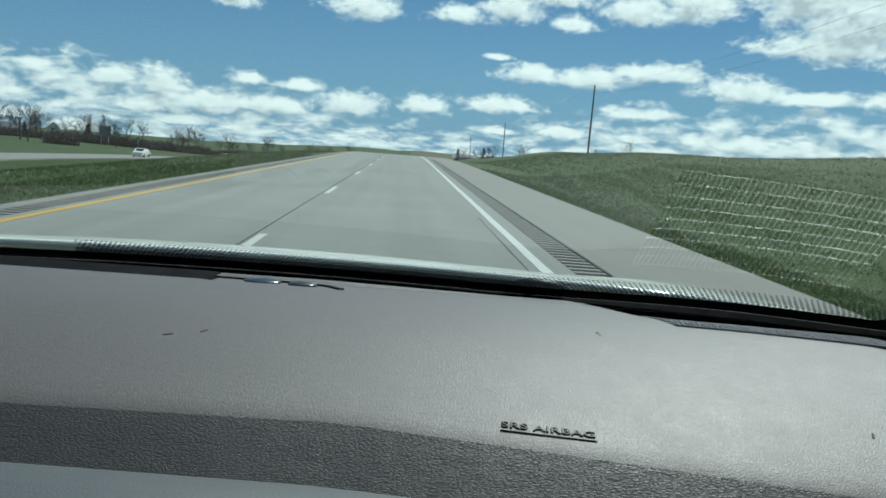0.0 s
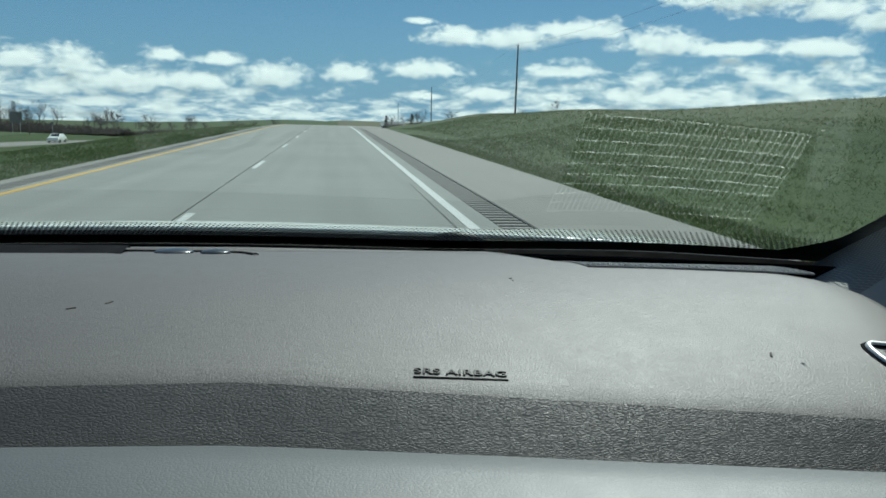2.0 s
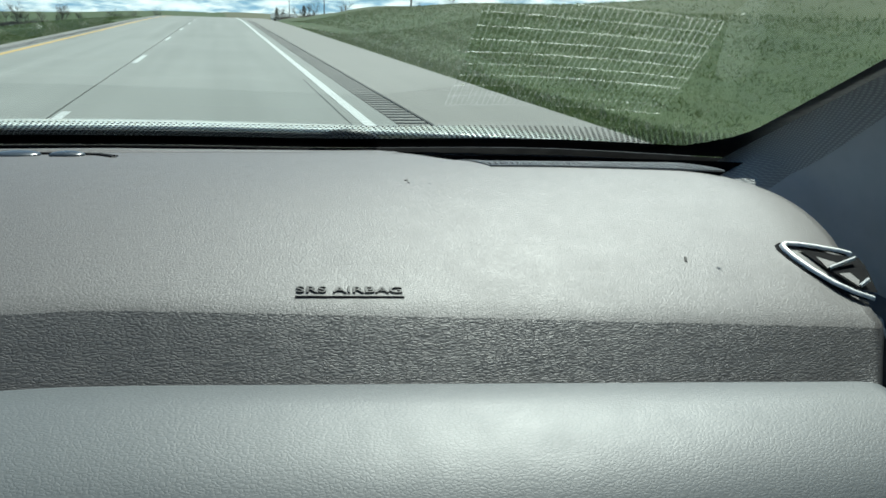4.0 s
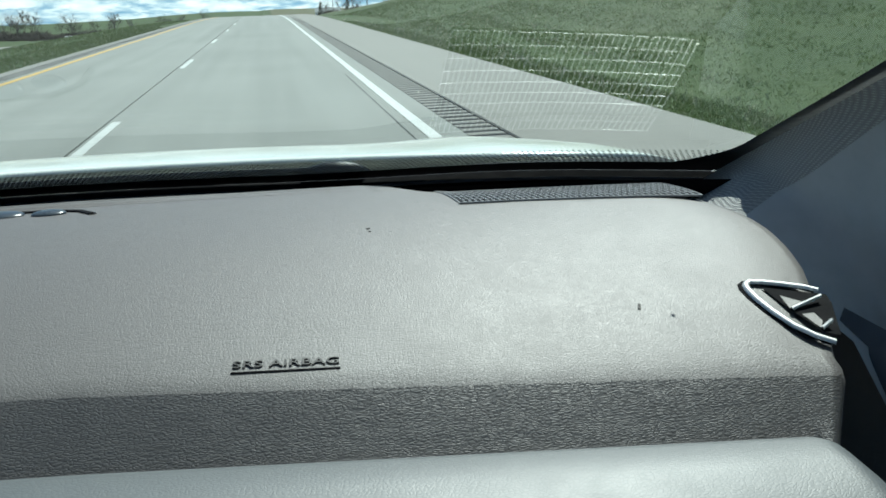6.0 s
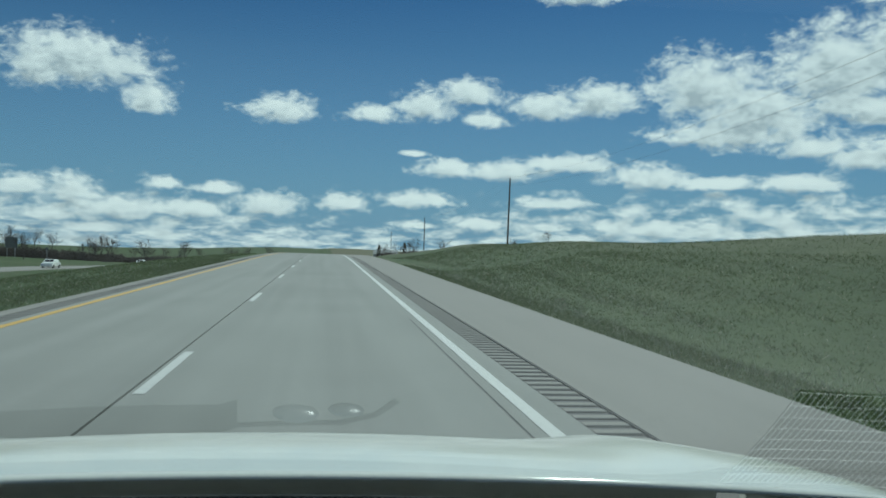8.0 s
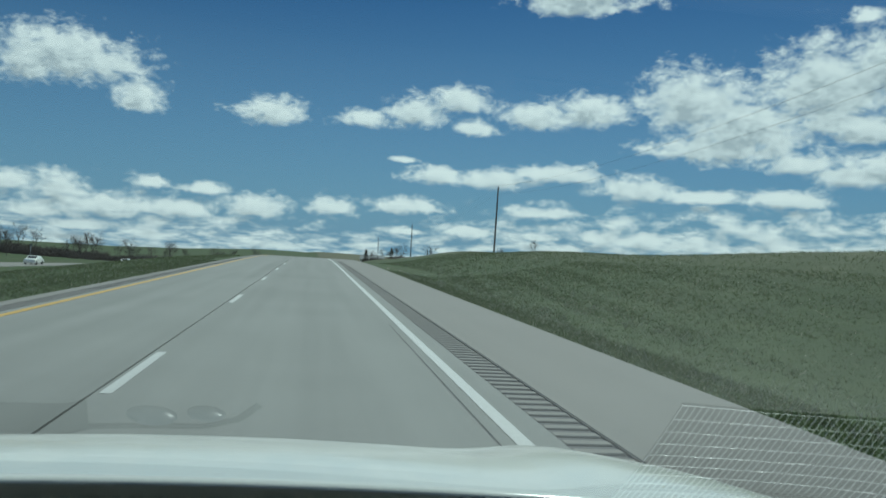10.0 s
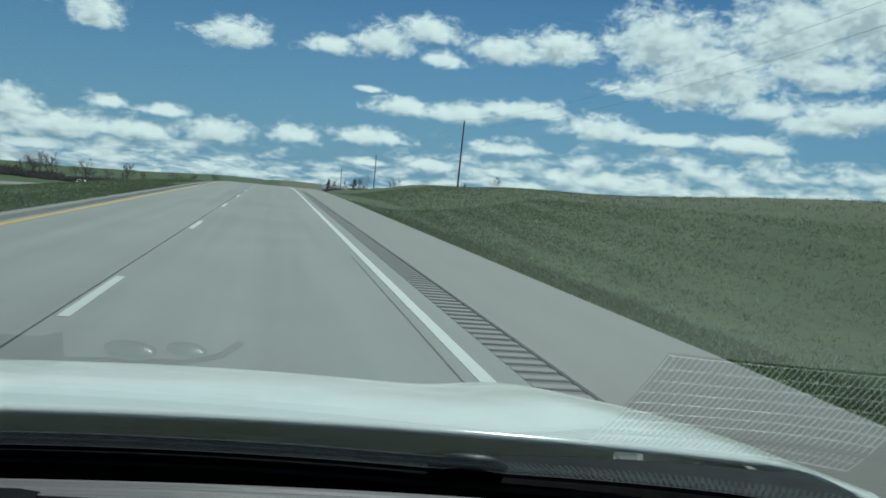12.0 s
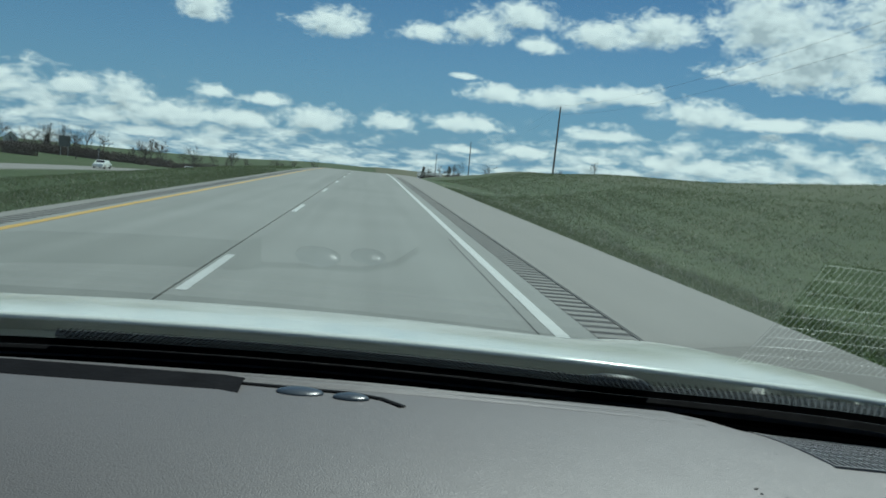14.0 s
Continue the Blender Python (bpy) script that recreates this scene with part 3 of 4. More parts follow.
# ---- farm and signs ----
def house(name, m, w, d, h, rise, wall, roofm, label, windows):
    base = new(name)
    bm = bmesh.new()
    v = [bm.verts.new(p) for p in ((-w / 2, -d / 2, 0), (w / 2, -d / 2, 0), (w / 2, d / 2, 0), (-w / 2, d / 2, 0), (-w / 2, -d / 2, h), (w / 2, -d / 2, h), (w / 2, d / 2, h), (-w / 2, d / 2, h), (0, -d / 2, h + rise), (0, d / 2, h + rise))]
    for f in ((0, 1, 5, 8, 4), (2, 3, 7, 9, 6), (1, 2, 6, 5), (3, 0, 4, 7)):
        bm.faces.new([v[i] for i in f])
    part("wall", bm, wall, base)
    for s in (-1, 1):
        r = part("roof", sheet("roof", [[(0, -d / 2 - 0.4, h + rise + 0.1), (0, d / 2 + 0.4, h + rise + 0.1)], [(s * (w / 2 + 0.5), -d / 2 - 0.4, h - 0.25), (s * (w / 2 + 0.5), d / 2 + 0.4, h - 0.25)]]), roofm, base)
        thicken(r, 0.15)
    for x, z in windows:
        part("window", box((x - 0.45, -d / 2 - 0.05, z), (x + 0.45, -d / 2 + 0.05, z + 1.3)), M["pane"], base)
    base.matrix_basis = m
    return tagged(base, label, "house" if wall == M["wall"] else "barn")


def on_land(x, y, turn=0):
    return pose(x, y, float(land(x, y)), 0, 0, turn)


house("farmhouse", on_land(-172, 410, 20), 6, 8, 4.2, 3.0, M["wall"], M["roof"], "small white gabled farmhouse beside bare trees", ((-1.6, 1), (1.6, 1), (0, 3.4)))
house("barn", on_land(-196, 420, -60), 10, 15, 3.6, 2.6, M["sign"], M["roof"], "grey metal barn with a dark roof", ())
house("shed", on_land(36, 500, 80), 7, 14, 2.8, 2.0, M["wall"], M["sign"], "long white shed behind the crest", ())


def sign_panel(name, m, w, h, z, label, posts):
    base = new(name)
    part("panel", box((-w / 2, -0.03, z), (w / 2, 0.03, z + h), 0.015), M["sign"], base)
    for x in posts:
        part("post", box((x - 0.06, 0.03, -0.3), (x + 0.06, 0.15, z + h - 0.1), 0.01), M["steel"], base)
    for k in range(2):
        part("brace", box((-w / 2 + 0.1, 0.03, z + h * (0.25 + 0.45 * k)), (w / 2 - 0.1, 0.07, z + h * (0.25 + 0.45 * k) + 0.08)), M["steel"], base)
    base.matrix_basis = m
    return tagged(base, label, "road sign")


sign_panel("road_sign", on_land(-88, 245, 8), 3.2, 3.0, 2.6, "large road sign panel seen from its bare grey back", (-1.0, 1.0))
sign_panel("road_sign", on_land(-80, 250, 8), 0.9, 0.8, 2.6, "small road sign panel seen from its bare grey back", (0,))

# ---- the car that carries the view ----
car = new("car")
tagged(car, "white car seen from its passenger seat, with a taupe dashboard", "car")
CX = -0.32                                        # the car's middle


def rear_y(x):
    return 1.138 - 0.23 * (x - CX) ** 2


def front_y(x):
    return 0.612 - 0.125 * max(0.0, x + 0.10)


def top_z(y):
    return 1.182 - (0.56 if y < 0.86 else 0.32) * (y - 0.86) ** 2


def sag(x, y):
    """How far the dash falls away under the demister outlet."""
    return 0.10 * max(0.0, y - (0.945 - 0.195 * x)) * float(step01((x - 0.18) / 0.12))


# edge of the shadow across the dash, built as if the dash stopped there
SHADE_END = [(0.478, 0.505), (0.482, 0.537), (0.491, 0.562), (0.518, 0.630), (0.533, 0.670), (0.542, 0.708), (0.547, 0.745), (0.547, 0.780), (0.541, 0.815), (0.530, 0.845), (0.520, 0.900), (0.505, 0.985)]


def shade_end_x(y):
    """Where the dash is cut off towards the passenger's door: along the edge of a shadow."""
    for (x0, y0), (x1, y1) in zip(SHADE_END, SHADE_END[1:]):
        if y <= y1:
            t = max(0.0, (y - y0) / (y1 - y0))
            return x0 + (x1 - x0) * t
    return SHADE_END[-1][0]


def build_dash():
    # columns run from the lower edge of the face, over the lip, to the windshield
    cols = []
    us = np.concatenate([np.linspace(0, 0.9, 40), np.linspace(0.905, 1.0, 20)])
    for u in us:
        x_left = -1.18
        col = []
        xf = x_left + (0.482 - x_left) * u
        yf = front_y(xf)
        lip = top_z(yf)
        tuck = 0.75 * max(0.0, (u - 0.975) / 0.025)
        col += [(xf - tuck * dy, yf - dy, lip - dz) for dy, dz in ((0.086, 0.0775), (0.070, 0.0630), (0.050, 0.0450), (0.033, 0.0296), (0.019, 0.0170), (0.010, 0.0088), (0.0045, 0.0042), (0.0, 0.0014))] + [(xf, yf + 0.012, top_z(yf + 0.012))]
        for v in np.linspace(0.04, 1, 26):
            xr = x_left + (0.505 - x_left) * u
            yr = rear_y(xr)
            y = (yf + 0.012) + (yr - yf - 0.012) * v
            x = x_left + (shade_end_x(y) - x_left) * u
            y = (yf + 0.012) + (rear_y(x) - yf - 0.012) * v
            edge = max(0.0, (u - 0.965) / 0.035)
            col.append((x, y, top_z(y) - sag(x, y) - 0.006 * edge ** 2))
        x, y, z = col[-1]
        col += [(x, y + 0.006, z - 0.006), (x, y + 0.008, z - 0.05)]
        cols.append(col)
    # an added end along the shadow's edge, turned down towards the door
    last = cols[-1]
    cols.append([(x + 0.006, y + 0.002, z - 0.012) for x, y, z in last])
    cols.append([(x + 0.006, y + 0.012, z - 0.16) for x, y, z in last])
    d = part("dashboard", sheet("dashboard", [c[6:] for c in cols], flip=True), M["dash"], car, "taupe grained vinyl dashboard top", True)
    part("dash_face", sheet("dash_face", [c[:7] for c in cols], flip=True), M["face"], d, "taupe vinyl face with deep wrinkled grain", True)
    return d


dash = build_dash()


def build_ledge():
    cols = []
    for u in np.concatenate([np.linspace(0, 0.96, 34), np.linspace(0.97, 1, 11)]):
        x = -1.15 + 1.620 * u
        yf = front_y(x) - 0.026
        e = max(0.0, (u - 0.975) / 0.025)
        dz = -0.05 * e ** 2.2
        cols.append([(x, yf + dy - 0.05 * e ** 2, z + dz + 0.0161 - 0.022 * x) for dy, z in ((-0.014, 1.03), (-0.017, 1.080), (-0.022, 1.0905), (-0.032, 1.0945), (-0.06, 1.0935), (-0.11, 1.083), (-0.16, 1.060), (-0.19, 1.02), (-0.205, 0.95), (-0.21, 0.80))])
    x = cols[-1][0][0]
    cols.append([(x + 0.008, y, z - 0.03) for _, y, z in cols[-1]])
    part("lower_panel", sheet("lower_panel", cols, flip=True), M["ledge"], car, "pale blue-grey padded panel below the dashboard", True)


build_ledge()


def on_dash(x, y, up=0.0):
    return Vector((x, y, top_z(y) + up))


def build_lettering():
    cu = bpy.data.curves.new("airbag_lettering", "FONT")
    cu.body, cu.size, cu.extrude, cu.bevel_depth, cu.align_x, cu.align_y = "SRS AIRBAG", 0.0125, 0.0006, 0.00012, "CENTER", "BOTTOM"
    cu.space_character = 1.02
    tmp = new("lettering_source", cu)
    dg = bpy.context.evaluated_depsgraph_get()
    me = bpy.data.meshes.new_from_object(tmp.evaluated_get(dg))
    bpy.data.objects.remove(tmp)
    w = max(v.co.x for v in me.vertices) - min(v.co.x for v in me.vertices)
    h = max(v.co.y for v in me.vertices)
    m = Matrix.Translation(on_dash(0.0745, 0.6045, 0.0006)) @ pose(0, 0, 0, 16) @ pose(0, 0, 0, 0, 0, -5.6) @ Matrix.Diagonal((0.0765 / w, 0.0092 / h, 1, 1))
    me.transform(m)
    # dark colour stands for the shading round the raised letters
    part("lettering", me, M["letter_shade"], dash, "raised SRS AIRBAG lettering, coloured dark grey for its shading")
    part("underline", box((-0.039, -0.0007, -0.0006), (0.039, 0.0007, 0.0001)), M["void"], dash).data.transform(Matrix.Translation(on_dash(0.0742, 0.6020, 0.0006)) @ pose(0, 0, 0, 16) @ pose(0, 0, 0, 0, 0, -5.6))


build_lettering()


def band(path, width, height, closed=False):
    """A low rounded band along a line on the dash."""
    rows = []
    for i, p in enumerate(path):
        a, b = path[max(i - 1, 0)], path[min(i + 1, len(path) - 1)]
        t = (b - a).normalized()
        s = t.cross(Vector((0, 0, 1))).normalized() * width / 2
        n = Vector((0, 0, height))
        rows.append([p - s, p - s * 0.7 + n * 0.8, p + n, p + s * 0.7 + n * 0.8, p + s])
    return rows


def line(points, n=8):
    out = []
    for a, b in zip(points, points[1:]):
        out += [a.lerp(b, t) for t in np.linspace(0, 1, n, endpoint=False)]
    return out + [points[-1]]


def build_vent():
    """Wedge-shaped side vent at the dash's end, with a silver V round it."""
    def lay(p, up):
        return Vector((p[0], p[1], top_z(p[1]) + up))
    def at_(p):
        return (p[0] + 0.002, p[1])
    hole = [at_(p) for p in ((0.4700, 0.6355), (0.5190, 0.6170), (0.5170, 0.6060), (0.5000, 0.5690), (0.4889, 0.5740), (0.4770, 0.6054))]
    # no hole is cut: a flat near-black sheet gives the vent's inner shade
    part("side_vent", mesh_of("side_vent", [lay(p, 0.0012) for p in hole], [(0, 5, 4, 3, 2, 1)]), M["void"], dash, "wedge-shaped side air vent, its shaded inside a flat black sheet")
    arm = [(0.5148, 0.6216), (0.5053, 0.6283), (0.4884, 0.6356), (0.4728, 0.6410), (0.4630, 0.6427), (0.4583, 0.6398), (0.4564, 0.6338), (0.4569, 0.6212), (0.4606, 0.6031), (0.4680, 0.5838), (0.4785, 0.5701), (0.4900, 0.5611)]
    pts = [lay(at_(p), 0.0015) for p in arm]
    # shade of the gap, painted as a black band under the trim
    part("vent_gap", sheet("vent_gap", band([p + Vector((-0.002, 0.003, -0.001)) for p in pts], 0.0085, 0.0013)), M["void"], dash, "thin black band painted as shade in the gap round the vent trim")
    part("vent_trim", sheet("vent_trim", band(pts, 0.0060, 0.0030)), M["chrome"], dash, "satin silver V-shaped vent trim", True)
    for a, b in (((0.4775, 0.6023), (0.5087, 0.6098)), ((0.4880, 0.5766), (0.4985, 0.5800))):
        part("vent_slat", sheet("vent_slat", band(line([lay(at_(a), 0.0018), lay(at_(b), 0.005)], 4), 0.0030, 0.0025)), M["chrome"], dash)
    for scoop in (((0.4790, 0.6215), (0.4932, 0.6102), (0.4775, 0.6031)), ((0.4830, 0.5960), (0.4939, 0.5964), (0.4950, 0.5856), (0.4885, 0.5780))):
        part("vent_scoop", mesh_of("vent_scoop", [lay(at_(p), 0.0017) for p in scoop], [tuple(range(len(scoop)))[::-1]]), M["dash"], dash, "grey inner face of the vent")


build_vent()


def build_grille():
    """Fine lattice over the demister outlet at the corner of the windshield."""
    def q(u, v):
        x0 = 0.270 + (0.527 - 0.270) * u
        front = (x0, 0.888 - 0.050 * u + 0.006 * math.sin(math.pi * u))
        x1 = 0.277 + (0.545 - 0.277) * u
        edge = rear_y(x1)
        back = (x1, edge + 0.045)
        p = on_dash(front[0] + (back[0] - front[0]) * v, front[1] + (back[1] - front[1]) * v)
        p.z = top_z(min(p.y, edge)) - sag(p.x, min(p.y, edge)) - 0.22 * max(0.0, p.y - edge)     # dips towards the glass
        return p
    rows = [[q(u, v) + Vector((0, 0, 0.0012)) for v in np.linspace(0, 1, 12)] for u in np.linspace(0, 1, 30)]
    # black backing paints the shade below the lattice
    g = part("demister_grille", sheet("demister_grille", rows, flip=True), M["void"], dash, "black sheet for the shade in the demister outlet, under a fine grey lattice")
    verts, faces = [], []

    def bar(a, b, w, up):
        s = (b - a).cross(Vector((0, 0, 1))).normalized() * w / 2
        k = len(verts)
        o = Vector((0, 0, up))
        verts.extend([a - s, a - s + o, a + s + o, a + s, b - s, b - s + o, b + s + o, b + s])
        faces.extend([(k, k + 1, k + 5, k + 4), (k + 1, k + 2, k + 6, k + 5), (k + 2, k + 3, k + 7, k + 6)])
    nu, nv = 40, 9
    for i in range(nu + 1):
        u = i / nu
        pts = [q(u, v) for v in np.linspace(0, 1, 9)]
        for a, b in zip(pts, pts[1:]):
            bar(a, b, 0.0015, 0.0020)
    for j in range(nv + 1):
        v = j / nv
        pts = [q(u, v) for u in np.linspace(0, 1, 21)]
        for a, b in zip(pts, pts[1:]):
            bar(a, b, 0.0013, 0.0022)
    lat = part("lattice", mesh_of("lattice", verts, faces), M["mesh"], dash, "fine grey plastic lattice")
    tagged(lat, kind="stuff")


build_grille()


def build_dash_middle():
    """The raised cover at the dash's middle with its slot and two lenses."""
    slot = [on_dash(-0.93, 1.027), on_dash(-0.58, 1.040), on_dash(-0.31, 1.035), on_dash(-0.290, 1.025)]
    rows = [[p + Vector((0, 0.034, 0.001)), p + Vector((0, 0.030, 0.0045)), p + Vector((0, -0.014, 0.002)), p + Vector((0, -0.017, 0.0))] for p in line(slot, 6)]
    # the slot's depth is only shade painted as a black sheet
    part("slot", sheet("slot", rows), M["void"], dash, "black sheet for the shade in a long recessed slot")
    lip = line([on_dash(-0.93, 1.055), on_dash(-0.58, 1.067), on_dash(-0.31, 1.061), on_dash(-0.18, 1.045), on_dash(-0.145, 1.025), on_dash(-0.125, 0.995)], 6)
    # black band laid on the dash as the shadow in the cover's gap
    part("cover_edge", sheet("cover_edge", band(lip, 0.009, 0.0025)), M["void"], dash, "black band painted as the shadow-gap round the middle cover")
    for back, w in ((0.052, 0.022), (0.022, 0.018)):
        rows = []
        for x in np.linspace(-1.1, 0.20, 40):
            fade = min(1.0, (0.20 - x) / 0.35) ** 1.5
            y = rear_y(x) - back
            rows.append([on_dash(x, y + w * k / 2, 0.0002 - sag(x, y + w * k / 2) + 0.0045 * fade * (1 - k * k) ** 2) for k in np.linspace(-1, 1, 9)])
        part("ridge", sheet("ridge", rows), M["dash"], dash, smooth=True)
    for x, y, a in ((-0.230, 1.031, 0.026), (-0.177, 1.020, 0.020)):
        bm = bmesh.new()
        bmesh.ops.create_uvsphere(bm, u_segments=24, v_segments=10, radius=1, matrix=Matrix.Translation(on_dash(x, y, 0.001)) @ Matrix.Diagonal((a * 0.95, a * 0.62, 0.0045, 1)))
        part("sensor_lens", bm, M["lens"], dash, "dark glossy oval sensor lens", True)


build_dash_middle()


def build_specks():
    rng = random.Random(8)
    for x, y, l in ((0.1625, 0.825, 0.004), (0.359, 0.629, 0.008), (-0.267, 0.735, 0.009), (-0.237, 0.749, 0.008), (0.163, 0.816, 0.002)):
        a = rng.uniform(20, 70)
        bm = box((-l / 2, -0.0011, 0), (l / 2, 0.0011, 0.0007), 0.0003, 1)
        bm.transform(Matrix.Translation(on_dash(x, y, 0.0001)) @ pose(0, 0, 0, math.degrees(math.atan(1.12 * max(0.0, 0.86 - y))), 0, 0) @ pose(0, 0, 0, 0, 0, a))
        part("scuff", bm, M["speck"], dash, "small dark scuff mark")


build_specks()

def hood_rear(x):
    return 1.375 - 0.06 * (x - CX) ** 2


RAKE = 0.48                                       # rise of the windshield per metre towards the seats


def glass_point(x, s):
    """On the windshield: s metres back from its lower edge."""
    y0 = rear_y(x) + 0.104
    up = 0.012 * float(step01((abs(x - CX) - 0.40) / 0.40))
    return Vector((CX + (x - CX) * (1 - 0.05 * s), y0 - s, 1.157 + up + RAKE * s + 0.04 * s * s))


def build_windshield():
    xs = np.linspace(CX - 1.01, CX + 1.01, 41)
    ss = np.concatenate([np.linspace(0, 0.15, 9), np.linspace(0.2, 1.05, 18)])
    glass = part("windshield", sheet("windshield", [[glass_point(x, s) for s in ss] for x in xs], flip=True), M["glass"], car, "clear raked windshield glass", True)
    glass.visible_shadow = False
    part("frit_band", sheet("frit_band", [[glass_point(x, s) + Vector((0, -0.003, -0.003)) for s in (-0.01, 0.010, 0.030)] for x in xs]), M["frit"], glass, "solid black enamel band along the glass edge")
    verts, faces = [], []
    for r in range(8):
        size = 0.0036 - 0.00022 * r
        s = 0.0325 + 0.0064 * r
        nx = 170
        for i in range(nx):
            x = CX - 0.2 + 1.16 * (i + 0.5 * (r % 2)) / nx
            c = glass_point(x, s) + Vector((0, -0.0025, -0.0025))
            a, b = Vector((size, 0, 0)), Vector((0, -size, RAKE * size))
            k = len(verts)
            verts += [c - a, c - b, c + a, c + b]
            faces.append((k, k + 1, k + 2, k + 3))
    tagged(part("frit_dots", mesh_of("frit_dots", verts, faces), M["frit"], glass, "fading rows of black enamel dots"), kind="stuff")
    for s_ in (-1, 1):
        edge = [[glass_point(CX + s_ * (1.01 - d), s) + Vector((0, -0.004, -0.004)) for d in (-0.01, 0.062 + 0.09 * max(0.0, 1 - s / 0.11) ** 2)] for s in ss]
        part("frit_side", sheet("frit_side", edge), M["frit"], glass)
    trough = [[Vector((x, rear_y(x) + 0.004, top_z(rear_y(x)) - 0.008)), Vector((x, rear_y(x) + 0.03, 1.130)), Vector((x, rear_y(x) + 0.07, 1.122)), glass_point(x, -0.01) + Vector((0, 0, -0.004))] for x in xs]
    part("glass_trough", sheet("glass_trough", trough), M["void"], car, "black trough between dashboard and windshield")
    base = []
    for x in xs:
        g = glass_point(x, 0)
        deep = hood_rear(x) + 0.03 - g.y
        base.append([g + Vector((0, d * deep, e)) for d, e in ((-0.12, -0.014), (0.0, -0.016), (0.15, -0.022), (0.45, -0.030), (0.8, -0.036), (1.0, -0.06))])
    part("cowl", sheet("cowl", base, flip=True), M["cowl"], car, "black plastic cowl below the windshield", True)
    arm = [glass_point(0.16 + d, 0.008 - 9 * d * d) + Vector((0, 0.014, 0.003)) for d in (-0.045, -0.03, -0.015, 0.0, 0.015, 0.03, 0.045)]
    wiper = part("wiper", tube(arm, [0.006, 0.010, 0.012, 0.012, 0.012, 0.010, 0.006], 10), M["black"], car, "black wiper at rest", True)
    blade = [glass_point(x, 0.004) + Vector((0, 0.016, 0.004)) for x in np.linspace(-0.55, 0.14, 12)]
    part("wiper_blade", tube(blade, [0.006] * 12, 6), M["rubber"], wiper)


build_windshield()


def build_splats():
    """Dried insect marks on the outside of the glass."""
    rng = random.Random(12)
    for x, s, r in ((0.471, 0.360, 0.0016), (0.237, 0.284, 0.0013), (0.264, 0.197, 0.0013)):
        c = glass_point(x, s) + Vector((0, 0.0015, 0.003))
        u, v = Vector((1, 0, 0)), Vector((0, -0.90, 0.44))
        ring = [c + (math.cos(t) * u * 1.4 + math.sin(t) * v) * r * rng.uniform(0.5, 1.3) for t in np.linspace(0, 2 * math.pi, 11)[:-1]]
        tip = c + Vector((0, 0.0004, 0.0008))
        splat = mesh_of("insect_splat", ring + [tip], [(i, (i + 1) % 10, 10) for i in range(10)])
        part("insect_splat", splat, M["splat"], car, "pale dried insect mark on the windshield")


build_splats()


def build_pillars():
    """Trim from the dash's corner up along the glass: a woven edge and a smooth side."""
    low = ((0, 0, 0), (0.0, -0.030, -0.006), (-0.002, -0.055, -0.016), (0.002, -0.075, -0.028), (0.018, -0.110, -0.050), (0.038, -0.170, -0.100), (0.065, -0.230, -0.180), (0.085, -0.290, -0.270))
    high = ((0, 0, 0), (0.006, -0.008, -0.002), (0.014, -0.018, -0.006), (0.022, -0.028, -0.013), (0.045, -0.060, -0.040), (0.070, -0.110, -0.090), (0.090, -0.160, -0.160), (0.105, -0.210, -0.240))
    foot = [(0.622, 1.050, 1.135), (0.582, 0.945, 1.142), (0.556, 0.868, 1.140), (0.548, 0.838, 1.134), (0.560, 0.800, 1.124), (0.575, 0.740, 1.105), (0.590, 0.660, 1.080), (0.610, 0.600, 1.000)]
    for s_ in (1, -1):
        rows = [[Vector(p) for p in foot]]
        for s in np.concatenate([np.linspace(0.07, 0.30, 8), np.linspace(0.36, 1.08, 10)]):
            e = glass_point(CX + 0.965, s) + Vector((0, -0.006, -0.006))
            k = float(step01((s - 0.07) / 0.25))
            rows.append([e + Vector(a).lerp(Vector(b), k) for a, b in zip(low, high)])
        if s_ < 0:
            rows = [[Vector((2 * CX - p.x, p.y, p.z)) for p in r] for r in rows]
        p = part("windshield_pillar", sheet("windshield_pillar", [r[:4] for r in rows], flip=s_ < 0), M["pillar"], car, "grey woven windshield pillar trim", True)
        part("pillar_face", sheet("pillar_face", [r[3:] for r in rows], flip=s_ < 0), M["trim"], p, "smooth slate-grey pillar side", True)


build_pillars()


